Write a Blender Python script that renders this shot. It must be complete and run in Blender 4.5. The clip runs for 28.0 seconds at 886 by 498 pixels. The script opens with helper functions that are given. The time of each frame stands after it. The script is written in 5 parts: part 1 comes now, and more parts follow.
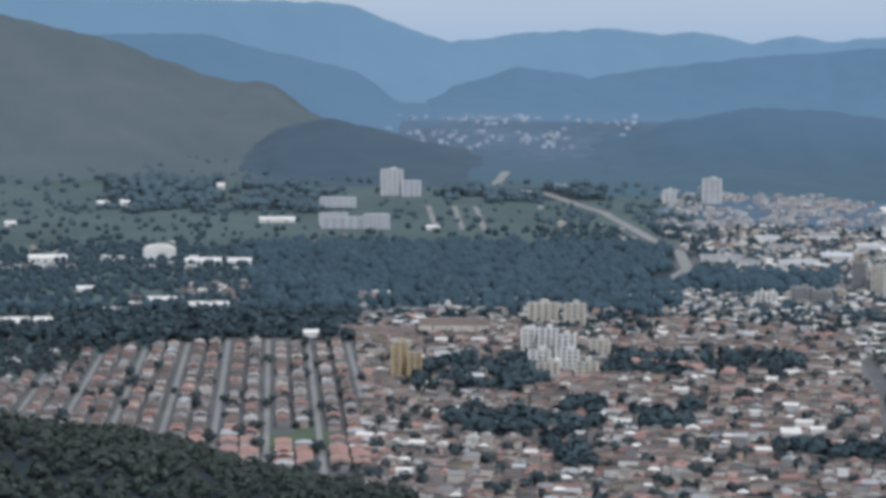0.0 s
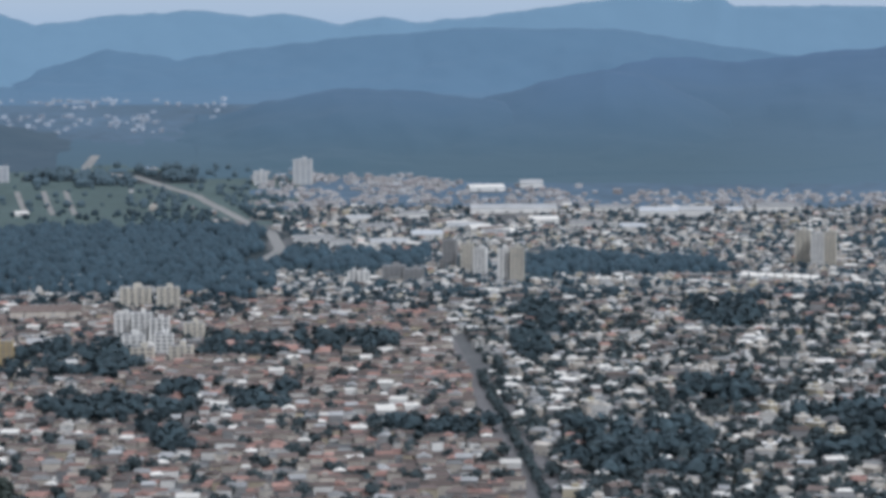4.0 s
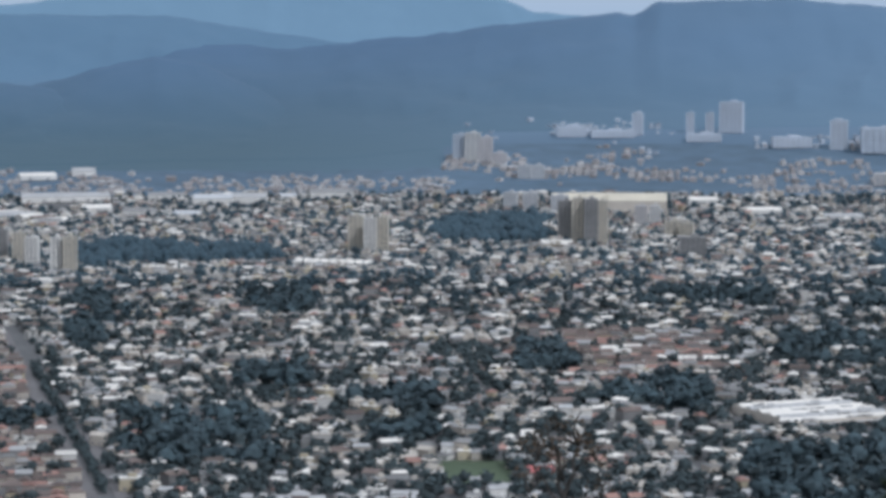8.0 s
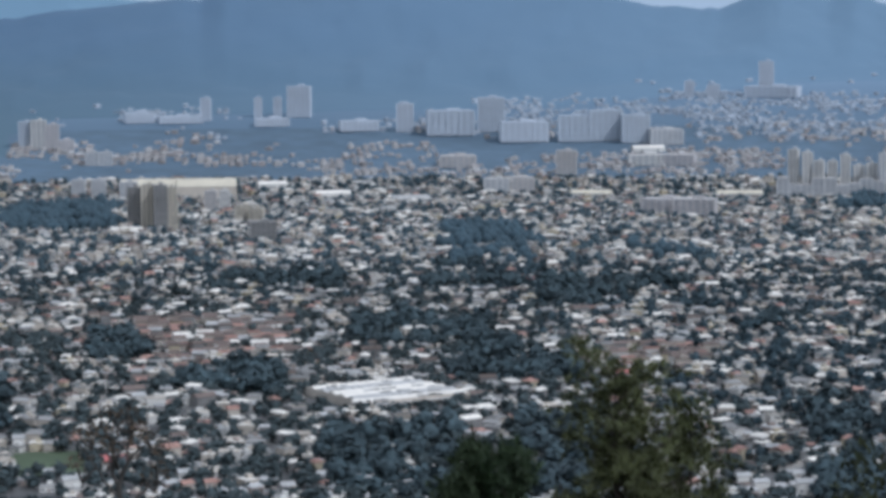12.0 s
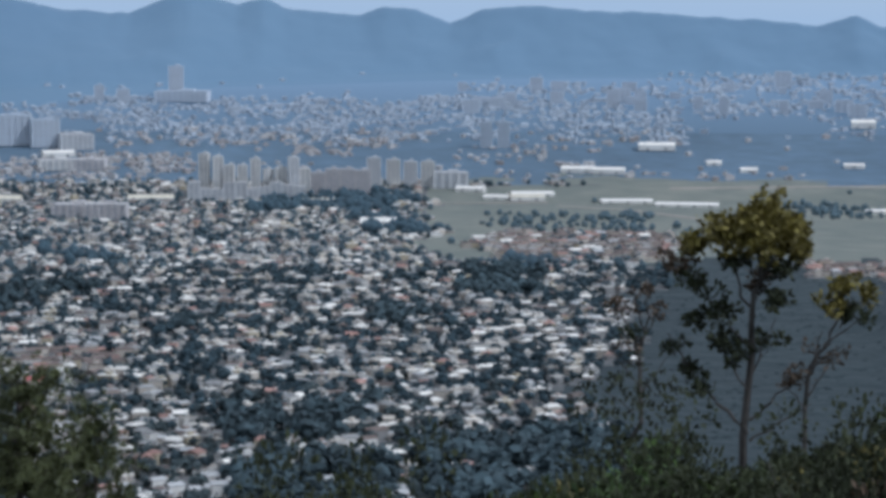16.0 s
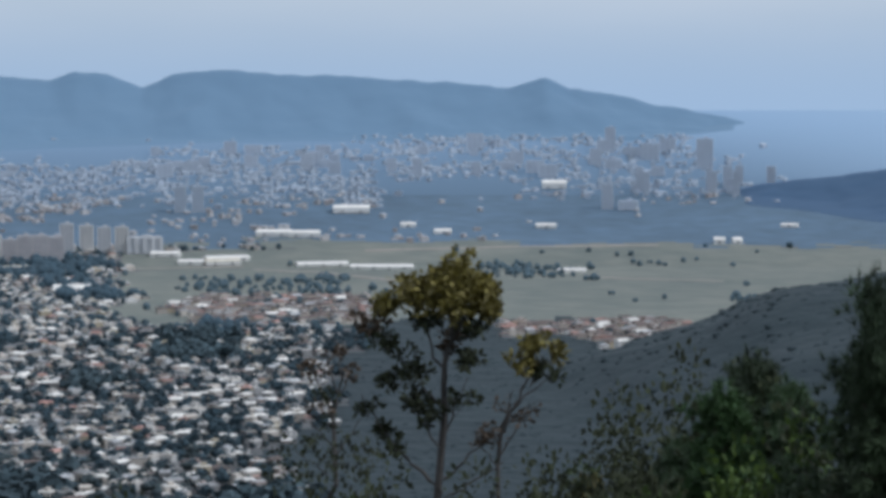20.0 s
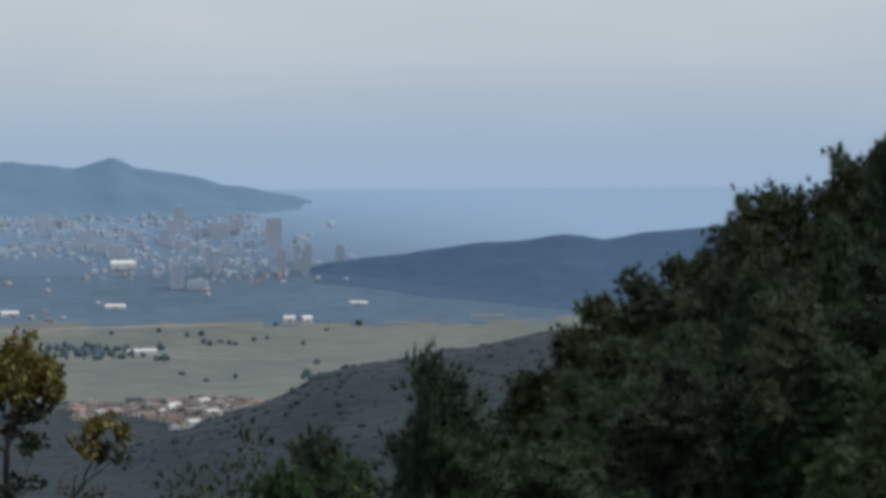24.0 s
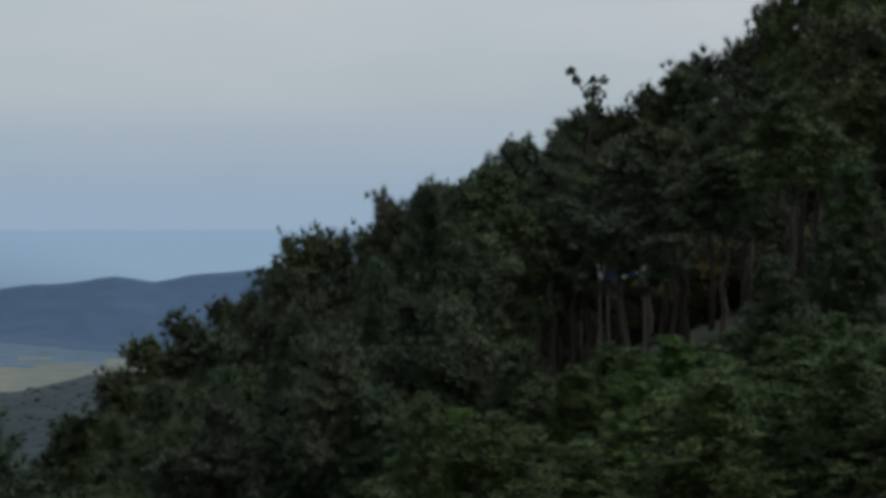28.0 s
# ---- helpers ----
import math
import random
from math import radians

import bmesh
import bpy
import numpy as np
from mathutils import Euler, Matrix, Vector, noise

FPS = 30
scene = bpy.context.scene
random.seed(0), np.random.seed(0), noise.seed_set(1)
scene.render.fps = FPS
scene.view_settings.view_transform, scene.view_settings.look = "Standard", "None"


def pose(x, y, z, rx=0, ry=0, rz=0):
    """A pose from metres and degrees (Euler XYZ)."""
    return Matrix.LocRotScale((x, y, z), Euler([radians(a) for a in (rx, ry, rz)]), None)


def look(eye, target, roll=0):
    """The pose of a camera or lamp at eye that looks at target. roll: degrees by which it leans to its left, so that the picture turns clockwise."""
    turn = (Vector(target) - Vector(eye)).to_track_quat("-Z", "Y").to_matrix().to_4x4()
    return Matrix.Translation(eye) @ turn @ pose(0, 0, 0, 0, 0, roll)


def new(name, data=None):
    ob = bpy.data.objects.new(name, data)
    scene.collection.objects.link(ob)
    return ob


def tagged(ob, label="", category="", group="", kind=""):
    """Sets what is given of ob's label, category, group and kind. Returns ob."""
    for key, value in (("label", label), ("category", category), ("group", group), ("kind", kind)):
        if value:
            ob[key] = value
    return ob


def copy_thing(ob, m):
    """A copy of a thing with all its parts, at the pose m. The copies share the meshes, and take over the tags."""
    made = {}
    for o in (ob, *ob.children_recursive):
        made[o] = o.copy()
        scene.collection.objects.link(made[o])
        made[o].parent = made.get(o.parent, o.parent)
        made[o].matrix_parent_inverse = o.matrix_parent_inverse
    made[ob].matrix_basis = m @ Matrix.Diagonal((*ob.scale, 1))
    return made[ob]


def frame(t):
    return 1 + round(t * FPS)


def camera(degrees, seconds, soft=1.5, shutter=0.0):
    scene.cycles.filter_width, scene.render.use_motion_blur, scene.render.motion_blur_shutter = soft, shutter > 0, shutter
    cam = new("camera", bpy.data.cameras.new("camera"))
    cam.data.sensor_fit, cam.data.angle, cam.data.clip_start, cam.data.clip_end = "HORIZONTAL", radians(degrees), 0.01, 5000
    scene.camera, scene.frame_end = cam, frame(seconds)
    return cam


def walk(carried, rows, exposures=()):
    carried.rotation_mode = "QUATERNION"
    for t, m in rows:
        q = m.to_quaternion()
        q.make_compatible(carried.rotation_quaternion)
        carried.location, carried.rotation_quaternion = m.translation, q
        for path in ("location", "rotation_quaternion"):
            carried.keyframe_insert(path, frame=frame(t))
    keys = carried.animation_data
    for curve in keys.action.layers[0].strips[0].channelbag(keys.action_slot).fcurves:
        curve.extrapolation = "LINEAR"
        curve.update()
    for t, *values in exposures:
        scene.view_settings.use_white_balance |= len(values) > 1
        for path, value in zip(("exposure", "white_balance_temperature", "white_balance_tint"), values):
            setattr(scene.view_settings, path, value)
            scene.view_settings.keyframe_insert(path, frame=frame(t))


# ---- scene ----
import functools

UNIT = 1.4           # metres to one unit of the valley plan, out to FULL units; what lies behind is drawn in
FULL = 2400.0
PLAN_EYE = 180.0     # the lookout above the valley floor, in plan units
EYE = PLAN_EYE * UNIT
ARM = 1.0            # the camera is held this far out from the body that turns
cam = camera(20.3, 28.0, soft=4.1)
# seconds, bearing (degrees clockwise from +y), pitch, roll
PATH = (
    (0, -35.36, -4.35, 0.30),
    (0.5, -34.63, -4.40, 0.26),
    (1, -33.62, -4.45, 0.15),
    (1.5, -32.38, -4.50, 0.09),
    (2, -31.09, -4.56, 0.06),
    (2.5, -29.80, -4.61, -0.06),
    (3, -28.50, -4.66, -0.08),
    (3.5, -27.21, -4.71, -0.17),
    (5.5, -22.04, -4.90, -0.06),
    (6, -20.74, -4.94, -0.10),
    (6.5, -19.45, -4.98, -0.07),
    (7, -18.16, -5.02, -0.05),
    (7.5, -16.88, -5.05, 0.00),
    (8, -15.60, -5.08, -0.04),
    (8.5, -14.32, -5.13, -0.03),
    (9, -13.06, -5.16, -0.05),
    (9.5, -11.81, -5.21, -0.10),
    (10, -10.60, -5.26, -0.16),
    (10.5, -9.43, -5.31, -0.24),
    (11, -8.25, -5.36, -0.27),
    (11.5, -7.06, -5.41, -0.33),
    (13.5, -0.15, -5.52, 0.10),
    (14, 1.91, -5.53, 0.23),
    (14.5, 3.84, -5.54, 0.26),
    (15, 5.50, -5.51, 0.29),
    (15.5, 6.88, -5.46, 0.30),
    (16, 7.96, -5.36, 0.24),
    (16.5, 8.84, -5.25, 0.18),
    (17, 9.70, -5.09, 0.07),
    (17.5, 10.57, -4.90, 0.02),
    (18, 11.43, -4.71, 0.04),
    (18.5, 12.30, -4.54, -0.05),
    (19, 13.18, -4.35, -0.07),
    (19.5, 14.06, -4.12, -0.09),
    (20, 15.01, -3.89, -0.13),
    (20.5, 16.09, -3.64, -0.34),
    (21, 17.27, -3.42, -0.32),
    (21.5, 18.57, -3.21, -0.38),
    (23.5, 23.83, -2.31, -0.39),
    (24, 24.96, -2.09, -0.32),
    (24.5, 26.03, -1.87, -0.33),
    (25, 27.17, -1.68, -0.31),
    (25.5, 28.50, -1.53, -0.29),
    (26, 29.95, -1.41, -0.05),
    (26.5, 31.41, -1.30, -0.03),
    (27, 32.87, -1.22, -0.01),
    (27.5, 34.34, -1.16, 0.08),
    (28, 35.36, -1.13, 0.04),
)


def held(a, p, r):
    b = radians(a)
    return (Matrix.Translation((ARM * math.sin(b), ARM * math.cos(b), EYE))
            @ pose(0, 0, 0, 90 + p, 0, -a) @ pose(0, 0, 0, 0, 0, r))


walk(cam, [(t, held(a, p, r)) for t, a, p, r in PATH],
     exposures=((0, -0.13, 5600, 11), (11, -0.15, 5500, 11), (17, -0.1, 5350, 10), (21, -0.15, 5600, 10), (25, -0.3, 5850, 8), (28, -0.4, 5900, 7)))

# ---- light ----
SUN_BEARING, SUN_HEIGHT = 122.0, 46.0
world = bpy.data.worlds.new("sky")
scene.world = world
world.use_nodes = True
wn, wl = world.node_tree.nodes, world.node_tree.links
wn.clear()
sky = wn.new("ShaderNodeTexSky")
sky.sky_type, sky.sun_disc = "NISHITA", False
sky.sun_elevation, sky.sun_rotation = radians(SUN_HEIGHT), radians(SUN_BEARING)
sky.air_density, sky.dust_density, sky.ozone_density = 1.6, 3.0, 2.0
sky.altitude = 600
coord = wn.new("ShaderNodeTexCoord")
split = wn.new("ShaderNodeSeparateXYZ")
wl.new(coord.outputs["Generated"], split.inputs[0])
stretch = wn.new("ShaderNodeMapping")
stretch.inputs["Scale"].default_value = (3.0, 3.0, 14.0)
wl.new(coord.outputs["Generated"], stretch.inputs[0])
puffs = wn.new("ShaderNodeTexNoise")
puffs.inputs["Scale"].default_value, puffs.inputs["Detail"].default_value = 2.2, 5
wl.new(stretch.outputs[0], puffs.inputs["Vector"])
cover = wn.new("ShaderNodeMapRange")
cover.inputs["From Min"].default_value, cover.inputs["From Max"].default_value = 0.36, 0.66
cover.inputs["To Min"].default_value, cover.inputs["To Max"].default_value = 0.6, 1.0
wl.new(puffs.outputs["Fac"], cover.inputs[0])
low = wn.new("ShaderNodeMapRange")            # clouds thin out into blue haze at the horizon
low.inputs["From Min"].default_value, low.inputs["From Max"].default_value = -0.02, 0.08
wl.new(split.outputs["Z"], low.inputs[0])
amount = wn.new("ShaderNodeMath")
amount.operation = "MULTIPLY"
wl.new(cover.outputs[0], amount.inputs[0])
wl.new(low.outputs[0], amount.inputs[1])
air = wn.new("ShaderNodeMix")
air.data_type = "RGBA"
hazy = wn.new("ShaderNodeMix")
hazy.data_type = "RGBA"
hazy.inputs[0].default_value = 0.75
hazy.inputs["B"].default_value = (5.5, 6.3, 6.9, 1)
wl.new(sky.outputs[0], hazy.inputs["A"])
wl.new(amount.outputs[0], air.inputs[0])
wl.new(hazy.outputs["Result"], air.inputs["A"])
air.inputs["B"].default_value = (7.3, 7.25, 7.1, 1)
back = wn.new("ShaderNodeBackground")
back.inputs["Strength"].default_value = 0.1
deep_haze = wn.new("ShaderNodeMapRange")      # thick blue haze in the last degree above the plain
deep_haze.interpolation_type = "SMOOTHSTEP"
deep_haze.inputs["From Min"].default_value, deep_haze.inputs["From Max"].default_value = 0.05, -0.02
wl.new(split.outputs["Z"], deep_haze.inputs[0])
base = wn.new("ShaderNodeMix")
base.data_type = "RGBA"
base.inputs["B"].default_value = (4.2, 5.25, 6.4, 1)
wl.new(deep_haze.outputs[0], base.inputs[0])
wl.new(air.outputs["Result"], base.inputs["A"])
wl.new(base.outputs["Result"], back.inputs["Color"])
wl.new(back.outputs[0], wn.new("ShaderNodeOutputWorld").inputs["Surface"])

lamp = bpy.data.lights.new("sun", "SUN")
lamp.energy, lamp.angle, lamp.color = 2.0, radians(1.0), (1.0, 0.95, 0.88)
sun = new("sun", lamp)
b = radians(SUN_BEARING)
h = radians(SUN_HEIGHT)
sun.matrix_world = look((300 * math.sin(b) * math.cos(h), 300 * math.cos(b) * math.cos(h), 400 + 300 * math.sin(h)), (0, 0, 400))


# ---- materials ----
def material(name, colour, rough=0.8, vary=0.15, grain=0.3, speck=0.15, bump=0.2, island=0.0, metal=0.0, glow=0.0, hue2=None, haze_z=None, haze_x=None, each=0.0):
    """A surface with large stains, fine grain, relief, a difference from piece to piece, and painted haze tints."""
    m = bpy.data.materials.new(name)
    m.use_nodes = True
    n, l = m.node_tree.nodes, m.node_tree.links
    s = n["Principled BSDF"]
    s.inputs["Roughness"].default_value, s.inputs["Metallic"].default_value = rough, metal
    geo = n.new("ShaderNodeNewGeometry")
    big = n.new("ShaderNodeTexNoise")
    big.inputs["Scale"].default_value, big.inputs["Detail"].default_value = grain * 0.12, 4
    fine = n.new("ShaderNodeTexNoise")
    fine.inputs["Scale"].default_value, fine.inputs["Detail"].default_value = grain, 3
    for q in (big, fine):
        l.new(geo.outputs["Position"], q.inputs["Vector"])
    add = n.new("ShaderNodeMath")
    add.operation = "MULTIPLY_ADD"
    l.new(fine.outputs["Fac"], add.inputs[0])
    add.inputs[1].default_value = speck / max(vary, 0.01)
    l.new(big.outputs["Fac"], add.inputs[2])
    span = n.new("ShaderNodeMapRange")
    lift = 0.5 * speck / max(vary, 0.01)
    span.inputs["From Min"].default_value, span.inputs["From Max"].default_value = 0.25 + lift * 0.5, 0.75 + lift * 1.5
    l.new(add.outputs[0], span.inputs[0])
    mix = n.new("ShaderNodeMix")
    mix.data_type = "RGBA"
    other = hue2 or [c * (1 - 2.2 * vary) for c in colour]
    mix.inputs["A"].default_value, mix.inputs["B"].default_value = (*other, 1), (*[min(1, c * (1 + vary)) for c in colour], 1)
    l.new(span.outputs[0], mix.inputs[0])
    out = mix.outputs["Result"]
    if island:
        hsv = n.new("ShaderNodeHueSaturation")
        r = n.new("ShaderNodeMapRange")
        r.inputs["To Min"].default_value, r.inputs["To Max"].default_value = 1 - island, 1 + island
        l.new(geo.outputs["Random Per Island"], r.inputs[0])
        l.new(r.outputs[0], hsv.inputs["Value"])
        l.new(out, hsv.inputs["Color"])
        out = hsv.outputs["Color"]
    if each:
        info = n.new("ShaderNodeObjectInfo")
        hsv2 = n.new("ShaderNodeHueSaturation")
        for lo_, hi_, socket in ((1 - each, 1 + each, "Value"), (0.5 - 0.06 * each, 0.5 + 0.06 * each, "Hue"), (1 + 0.5 * each, 1 - 0.6 * each, "Saturation")):
            r2 = n.new("ShaderNodeMapRange")
            r2.inputs["To Min"].default_value, r2.inputs["To Max"].default_value = lo_, hi_
            if socket == "Value":
                l.new(info.outputs["Random"], r2.inputs[0])
            else:
                spin = n.new("ShaderNodeMath")
                spin.operation = "FRACT"
                times = n.new("ShaderNodeMath")
                times.operation = "MULTIPLY"
                times.inputs[1].default_value = 7.0 if socket == "Hue" else 13.0
                l.new(info.outputs["Random"], times.inputs[0])
                l.new(times.outputs[0], spin.inputs[0])
                l.new(spin.outputs[0], r2.inputs[0])
            l.new(r2.outputs[0], hsv2.inputs[socket])
        l.new(out, hsv2.inputs["Color"])
        out = hsv2.outputs["Color"]
    # painted haze: from a low colour to the hazier one with height
    if haze_z:
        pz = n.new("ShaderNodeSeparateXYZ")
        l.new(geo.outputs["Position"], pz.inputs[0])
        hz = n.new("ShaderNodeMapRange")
        hz.inputs["From Min"].default_value, hz.inputs["From Max"].default_value = haze_z[0], haze_z[1]
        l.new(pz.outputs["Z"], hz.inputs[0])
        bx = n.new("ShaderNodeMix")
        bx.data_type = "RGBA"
        bx.inputs["A"].default_value = (*haze_z[2], 1)
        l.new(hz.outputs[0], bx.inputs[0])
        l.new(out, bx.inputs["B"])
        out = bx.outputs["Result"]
    # painted haze: towards a paler tint along +x
    if haze_x:
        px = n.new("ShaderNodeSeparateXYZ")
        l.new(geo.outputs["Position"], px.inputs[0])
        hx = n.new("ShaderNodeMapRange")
        hx.inputs["From Min"].default_value, hx.inputs["From Max"].default_value = haze_x[0], haze_x[1]
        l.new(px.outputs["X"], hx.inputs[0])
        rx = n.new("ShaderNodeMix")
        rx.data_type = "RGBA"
        rx.inputs["B"].default_value = (*haze_x[2], 1)
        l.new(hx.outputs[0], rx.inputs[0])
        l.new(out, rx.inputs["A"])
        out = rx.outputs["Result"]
    l.new(out, s.inputs["Base Color"])
    # emission in the surface's own colour, in place of light scattered by haze
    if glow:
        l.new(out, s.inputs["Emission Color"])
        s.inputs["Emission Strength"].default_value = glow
    if bump:
        bm = n.new("ShaderNodeBump")
        bm.inputs["Strength"].default_value = bump
        bm.inputs["Distance"].default_value = 0.3 / grain
        l.new(fine.outputs["Fac"], bm.inputs["Height"])
        l.new(bm.outputs[0], s.inputs["Normal"])
    return m


M = {
    "grass": material("valley_grass", (0.080, 0.113, 0.108), 0.95, 0.3, 0.06, 0.2, hue2=(0.05, 0.075, 0.07)),
    "pitch": material("mown_grass_pitch", (0.085, 0.118, 0.066), 0.95, 0.2, 0.1, 0.2),
    "scrub": material("hillside_scrub", (0.03, 0.036, 0.018), 0.95, 0.3, 0.5, 0.3),
    "field": material("dry_field", (0.185, 0.182, 0.150), 0.95, 0.25, 0.025, 0.2, hue2=(0.085, 0.108, 0.098)),
    "soil": material("city_ground", (0.13, 0.13, 0.13), 0.95, 0.25, 0.1, 0.3),
    "asphalt": material("asphalt", (0.17, 0.16, 0.16), 0.9, 0.15, 0.2, 0.1),
    "street": material("pale_concrete_street", (0.28, 0.27, 0.255), 0.9, 0.15, 0.2, 0.1),
    "dirt": material("pale_dirt", (0.33, 0.29, 0.25), 0.95, 0.2, 0.1, 0.2),
    "white": material("white_render", (0.66, 0.64, 0.605), 0.85, 0.12, 0.3, 0.1, island=0.2),
    "cream": material("cream_render", (0.50, 0.45, 0.39), 0.85, 0.12, 0.3, 0.1, island=0.25),
    "ochre": material("ochre_render", (0.46, 0.40, 0.29), 0.85, 0.12, 0.3, 0.1, island=0.2),
    "yellow": material("ochre_yellow_render", (0.50, 0.39, 0.22), 0.85, 0.12, 0.3, 0.1),
    "grey": material("grey_concrete", (0.25, 0.245, 0.24), 0.9, 0.15, 0.3, 0.15, island=0.3),
    "brick": material("brick_render", (0.34, 0.28, 0.25), 0.9, 0.15, 0.4, 0.15, island=0.2),
    # clay red muted in its colour, to take in haze over the town
    "red": material("clay_tile_roof", (0.34, 0.20, 0.165), 0.85, 0.2, 0.5, 0.2, island=0.35),
    "redbright": material("bright_red_roof", (0.55, 0.16, 0.15), 0.6, 0.1, 0.5, 0.1),
    "rust": material("weathered_tile_roof", (0.165, 0.128, 0.113), 0.9, 0.2, 0.5, 0.2, island=0.35),
    "zinc": material("zinc_sheet_roof", (0.39, 0.385, 0.38), 0.55, 0.15, 0.4, 0.15, island=0.3),
    "lime": material("whitewashed_flat_roof", (0.74, 0.70, 0.64), 0.7, 0.1, 0.3, 0.1, island=0.15),
    "glass": material("window_glass", (0.17, 0.18, 0.20), 0.3, 0.05, 0.5, 0.05, bump=0.0),
    # valley leaves tinted blue: thin haze put into the leaf colour
    "leaf_city": material("hazed_garden_foliage", (0.060, 0.082, 0.088), 0.95, 0.3, 0.25, 0.3, island=0.3),
    "leaf_park": material("hazed_park_foliage", (0.060, 0.090, 0.104), 0.95, 0.3, 0.1, 0.2, island=0.2),
    "tower_cream": material("cream_tower_render", (0.60, 0.55, 0.46), 0.85, 0.12, 0.3, 0.1),
    "cream_roof": material("cream_sheet_roof", (0.66, 0.60, 0.48), 0.7, 0.12, 0.3, 0.1),
    # bluer leaf copies for trees farther off, with more haze in the colour
    "leaf_far": material("hazed_valley_foliage", (0.044, 0.074, 0.092), 0.95, 0.3, 0.25, 0.3, island=0.25),
    "leaf_wood": material("hazed_wood_foliage", (0.05, 0.085, 0.110), 0.95, 0.2, 0.15, 0.2, island=0.15),
    "leaf_mist": material("hazed_distant_foliage", (0.085, 0.125, 0.148), 1.0, 0.15, 0.1, 0.1, island=0.1),
    "leaf_near": material("hill_foliage", (0.036, 0.044, 0.016), 0.9, 0.3, 0.6, 0.3, island=0.35),
    "pine": material("pine_needles", (0.054, 0.074, 0.024), 0.75, 0.42, 0.8, 0.5, bump=0, island=0.2, each=0.4),
    "near_pine": material("green_pine_needles", (0.028, 0.054, 0.013), 0.75, 0.35, 1.2, 0.25, bump=0, island=0.2, each=0.2),
    "lacy": material("olive_pine_needles", (0.075, 0.088, 0.026), 0.75, 0.35, 1.2, 0.25, bump=0, island=0.25, each=0.15),
    "young": material("young_pine_needles", (0.060, 0.100, 0.018), 0.75, 0.35, 1.2, 0.25, bump=0, island=0.25, each=0.28),
    "olive": material("olive_leaves", (0.17, 0.14, 0.025), 0.7, 0.3, 1.5, 0.2, bump=0, island=0.4),
    "dry": material("dry_brown_leaves", (0.10, 0.068, 0.042), 0.85, 0.3, 1.5, 0.2, bump=0, island=0.4),
    "bark": material("grey_bark", (0.065, 0.058, 0.052), 0.9, 0.2, 3.0, 0.3),
    "darkbark": material("pine_bark", (0.055, 0.042, 0.034), 0.9, 0.2, 3.0, 0.3),
    # post and cloth colours stand in for lit trunks and a bright gap
    "pale_wood": material("lit_trunk_wood", (0.14, 0.12, 0.10), 0.85, 0.2, 3.0, 0.2),
    "cloth_white": material("white_cloth", (0.5, 0.52, 0.56), 0.9, 0.1, 3.0, 0.1),
    "cloth_blue": material("blue_cloth", (0.05, 0.06, 0.15), 0.9, 0.1, 3.0, 0.1),
    # blue haze put into the hills' colour and glow
    "hills": material("haze_blue_low_hills", (0.044, 0.080, 0.135), 1.0, 0.15, 0.02, 0.1, bump=0.15, hue2=(0.040, 0.071, 0.12), glow=0.3),
    # leaf colour lifted and dulled, as through thin haze
    "leaf_mid": material("hazed_spur_foliage", (0.066, 0.082, 0.070), 0.95, 0.3, 0.3, 0.3, island=0.25),
    # copies of the town materials with haze mixed into their colour
    "far_wall": material("hazed_pale_wall", (0.46, 0.44, 0.43), 0.95, 0.1, 0.1, 0.1, island=0.2),
    "far_roof": material("hazed_brown_roof", (0.36, 0.33, 0.32), 0.95, 0.1, 0.1, 0.1, island=0.2),
    "far_bright": material("hazed_white_roof", (0.50, 0.505, 0.515), 0.9, 0.1, 0.1, 0.1, island=0.15),
    # slope colour dulled and lit by glow, as seen through haze
    "ridge_brown": material("hazed_brown_green_slope", (0.084, 0.098, 0.100), 1.0, 0.2, 0.012, 0.1, bump=0.2, hue2=(0.050, 0.072, 0.086), glow=0.3),
    # more haze-coloured copies, for walls and glass of far towers
    "far_cream": material("hazed_cream_wall", (0.56, 0.55, 0.53), 0.95, 0.1, 0.1, 0.1, island=0.12),
    "far_brick": material("hazed_brown_wall", (0.50, 0.475, 0.475), 0.95, 0.1, 0.1, 0.1, island=0.12),
    "far_glass": material("hazed_window_glass", (0.32, 0.35, 0.40), 0.4, 0.05, 0.5, 0.05, bump=0.0),
    # farthest copies: thicker haze in the colour, contrast nearly gone
    "mist_wall": material("misted_pale_wall", (0.43, 0.475, 0.535), 1.0, 0.08, 0.1, 0.05, bump=0, island=0.15),
    "mist_roof": material("misted_grey_roof", (0.365, 0.405, 0.465), 1.0, 0.08, 0.1, 0.05, bump=0, island=0.15),
    "mist_bright": material("misted_white_roof", (0.50, 0.54, 0.60), 1.0, 0.08, 0.1, 0.05, bump=0, island=0.12),
    "mist_glass": material("misted_window_glass", (0.45, 0.49, 0.55), 0.6, 0.05, 0.5, 0.05, bump=0.0),
    # far plain: haze painted into colour and glow, up to the sky's tone
    "haze_plain": material("haze_graded_plain", (0.155, 0.225, 0.315), 1.0, 0.05, 0.006, 0.03, bump=0.0, glow=0.55, haze_z=(63, 188, (0.066, 0.102, 0.142)), haze_x=(1500, 2150, (0.195, 0.266, 0.35))),
    "plain": material("hazed_plain_scrub", (0.102, 0.156, 0.216), 1.0, 0.18, 0.03, 0.2, bump=0.1),
    # ridges: haze painted as blue colour and glow, paler with distance
    "ridge_haze": material("haze_blue_shoulder", (0.080, 0.136, 0.195), 1.0, 0.06, 0.006, 0.04, bump=0.05, hue2=(0.074, 0.124, 0.18), glow=0.5),
    "ridge_far": material("haze_blue_far_ridge", (0.112, 0.178, 0.24), 1.0, 0.06, 0.006, 0.04, bump=0.05, hue2=(0.102, 0.165, 0.225), glow=0.6),
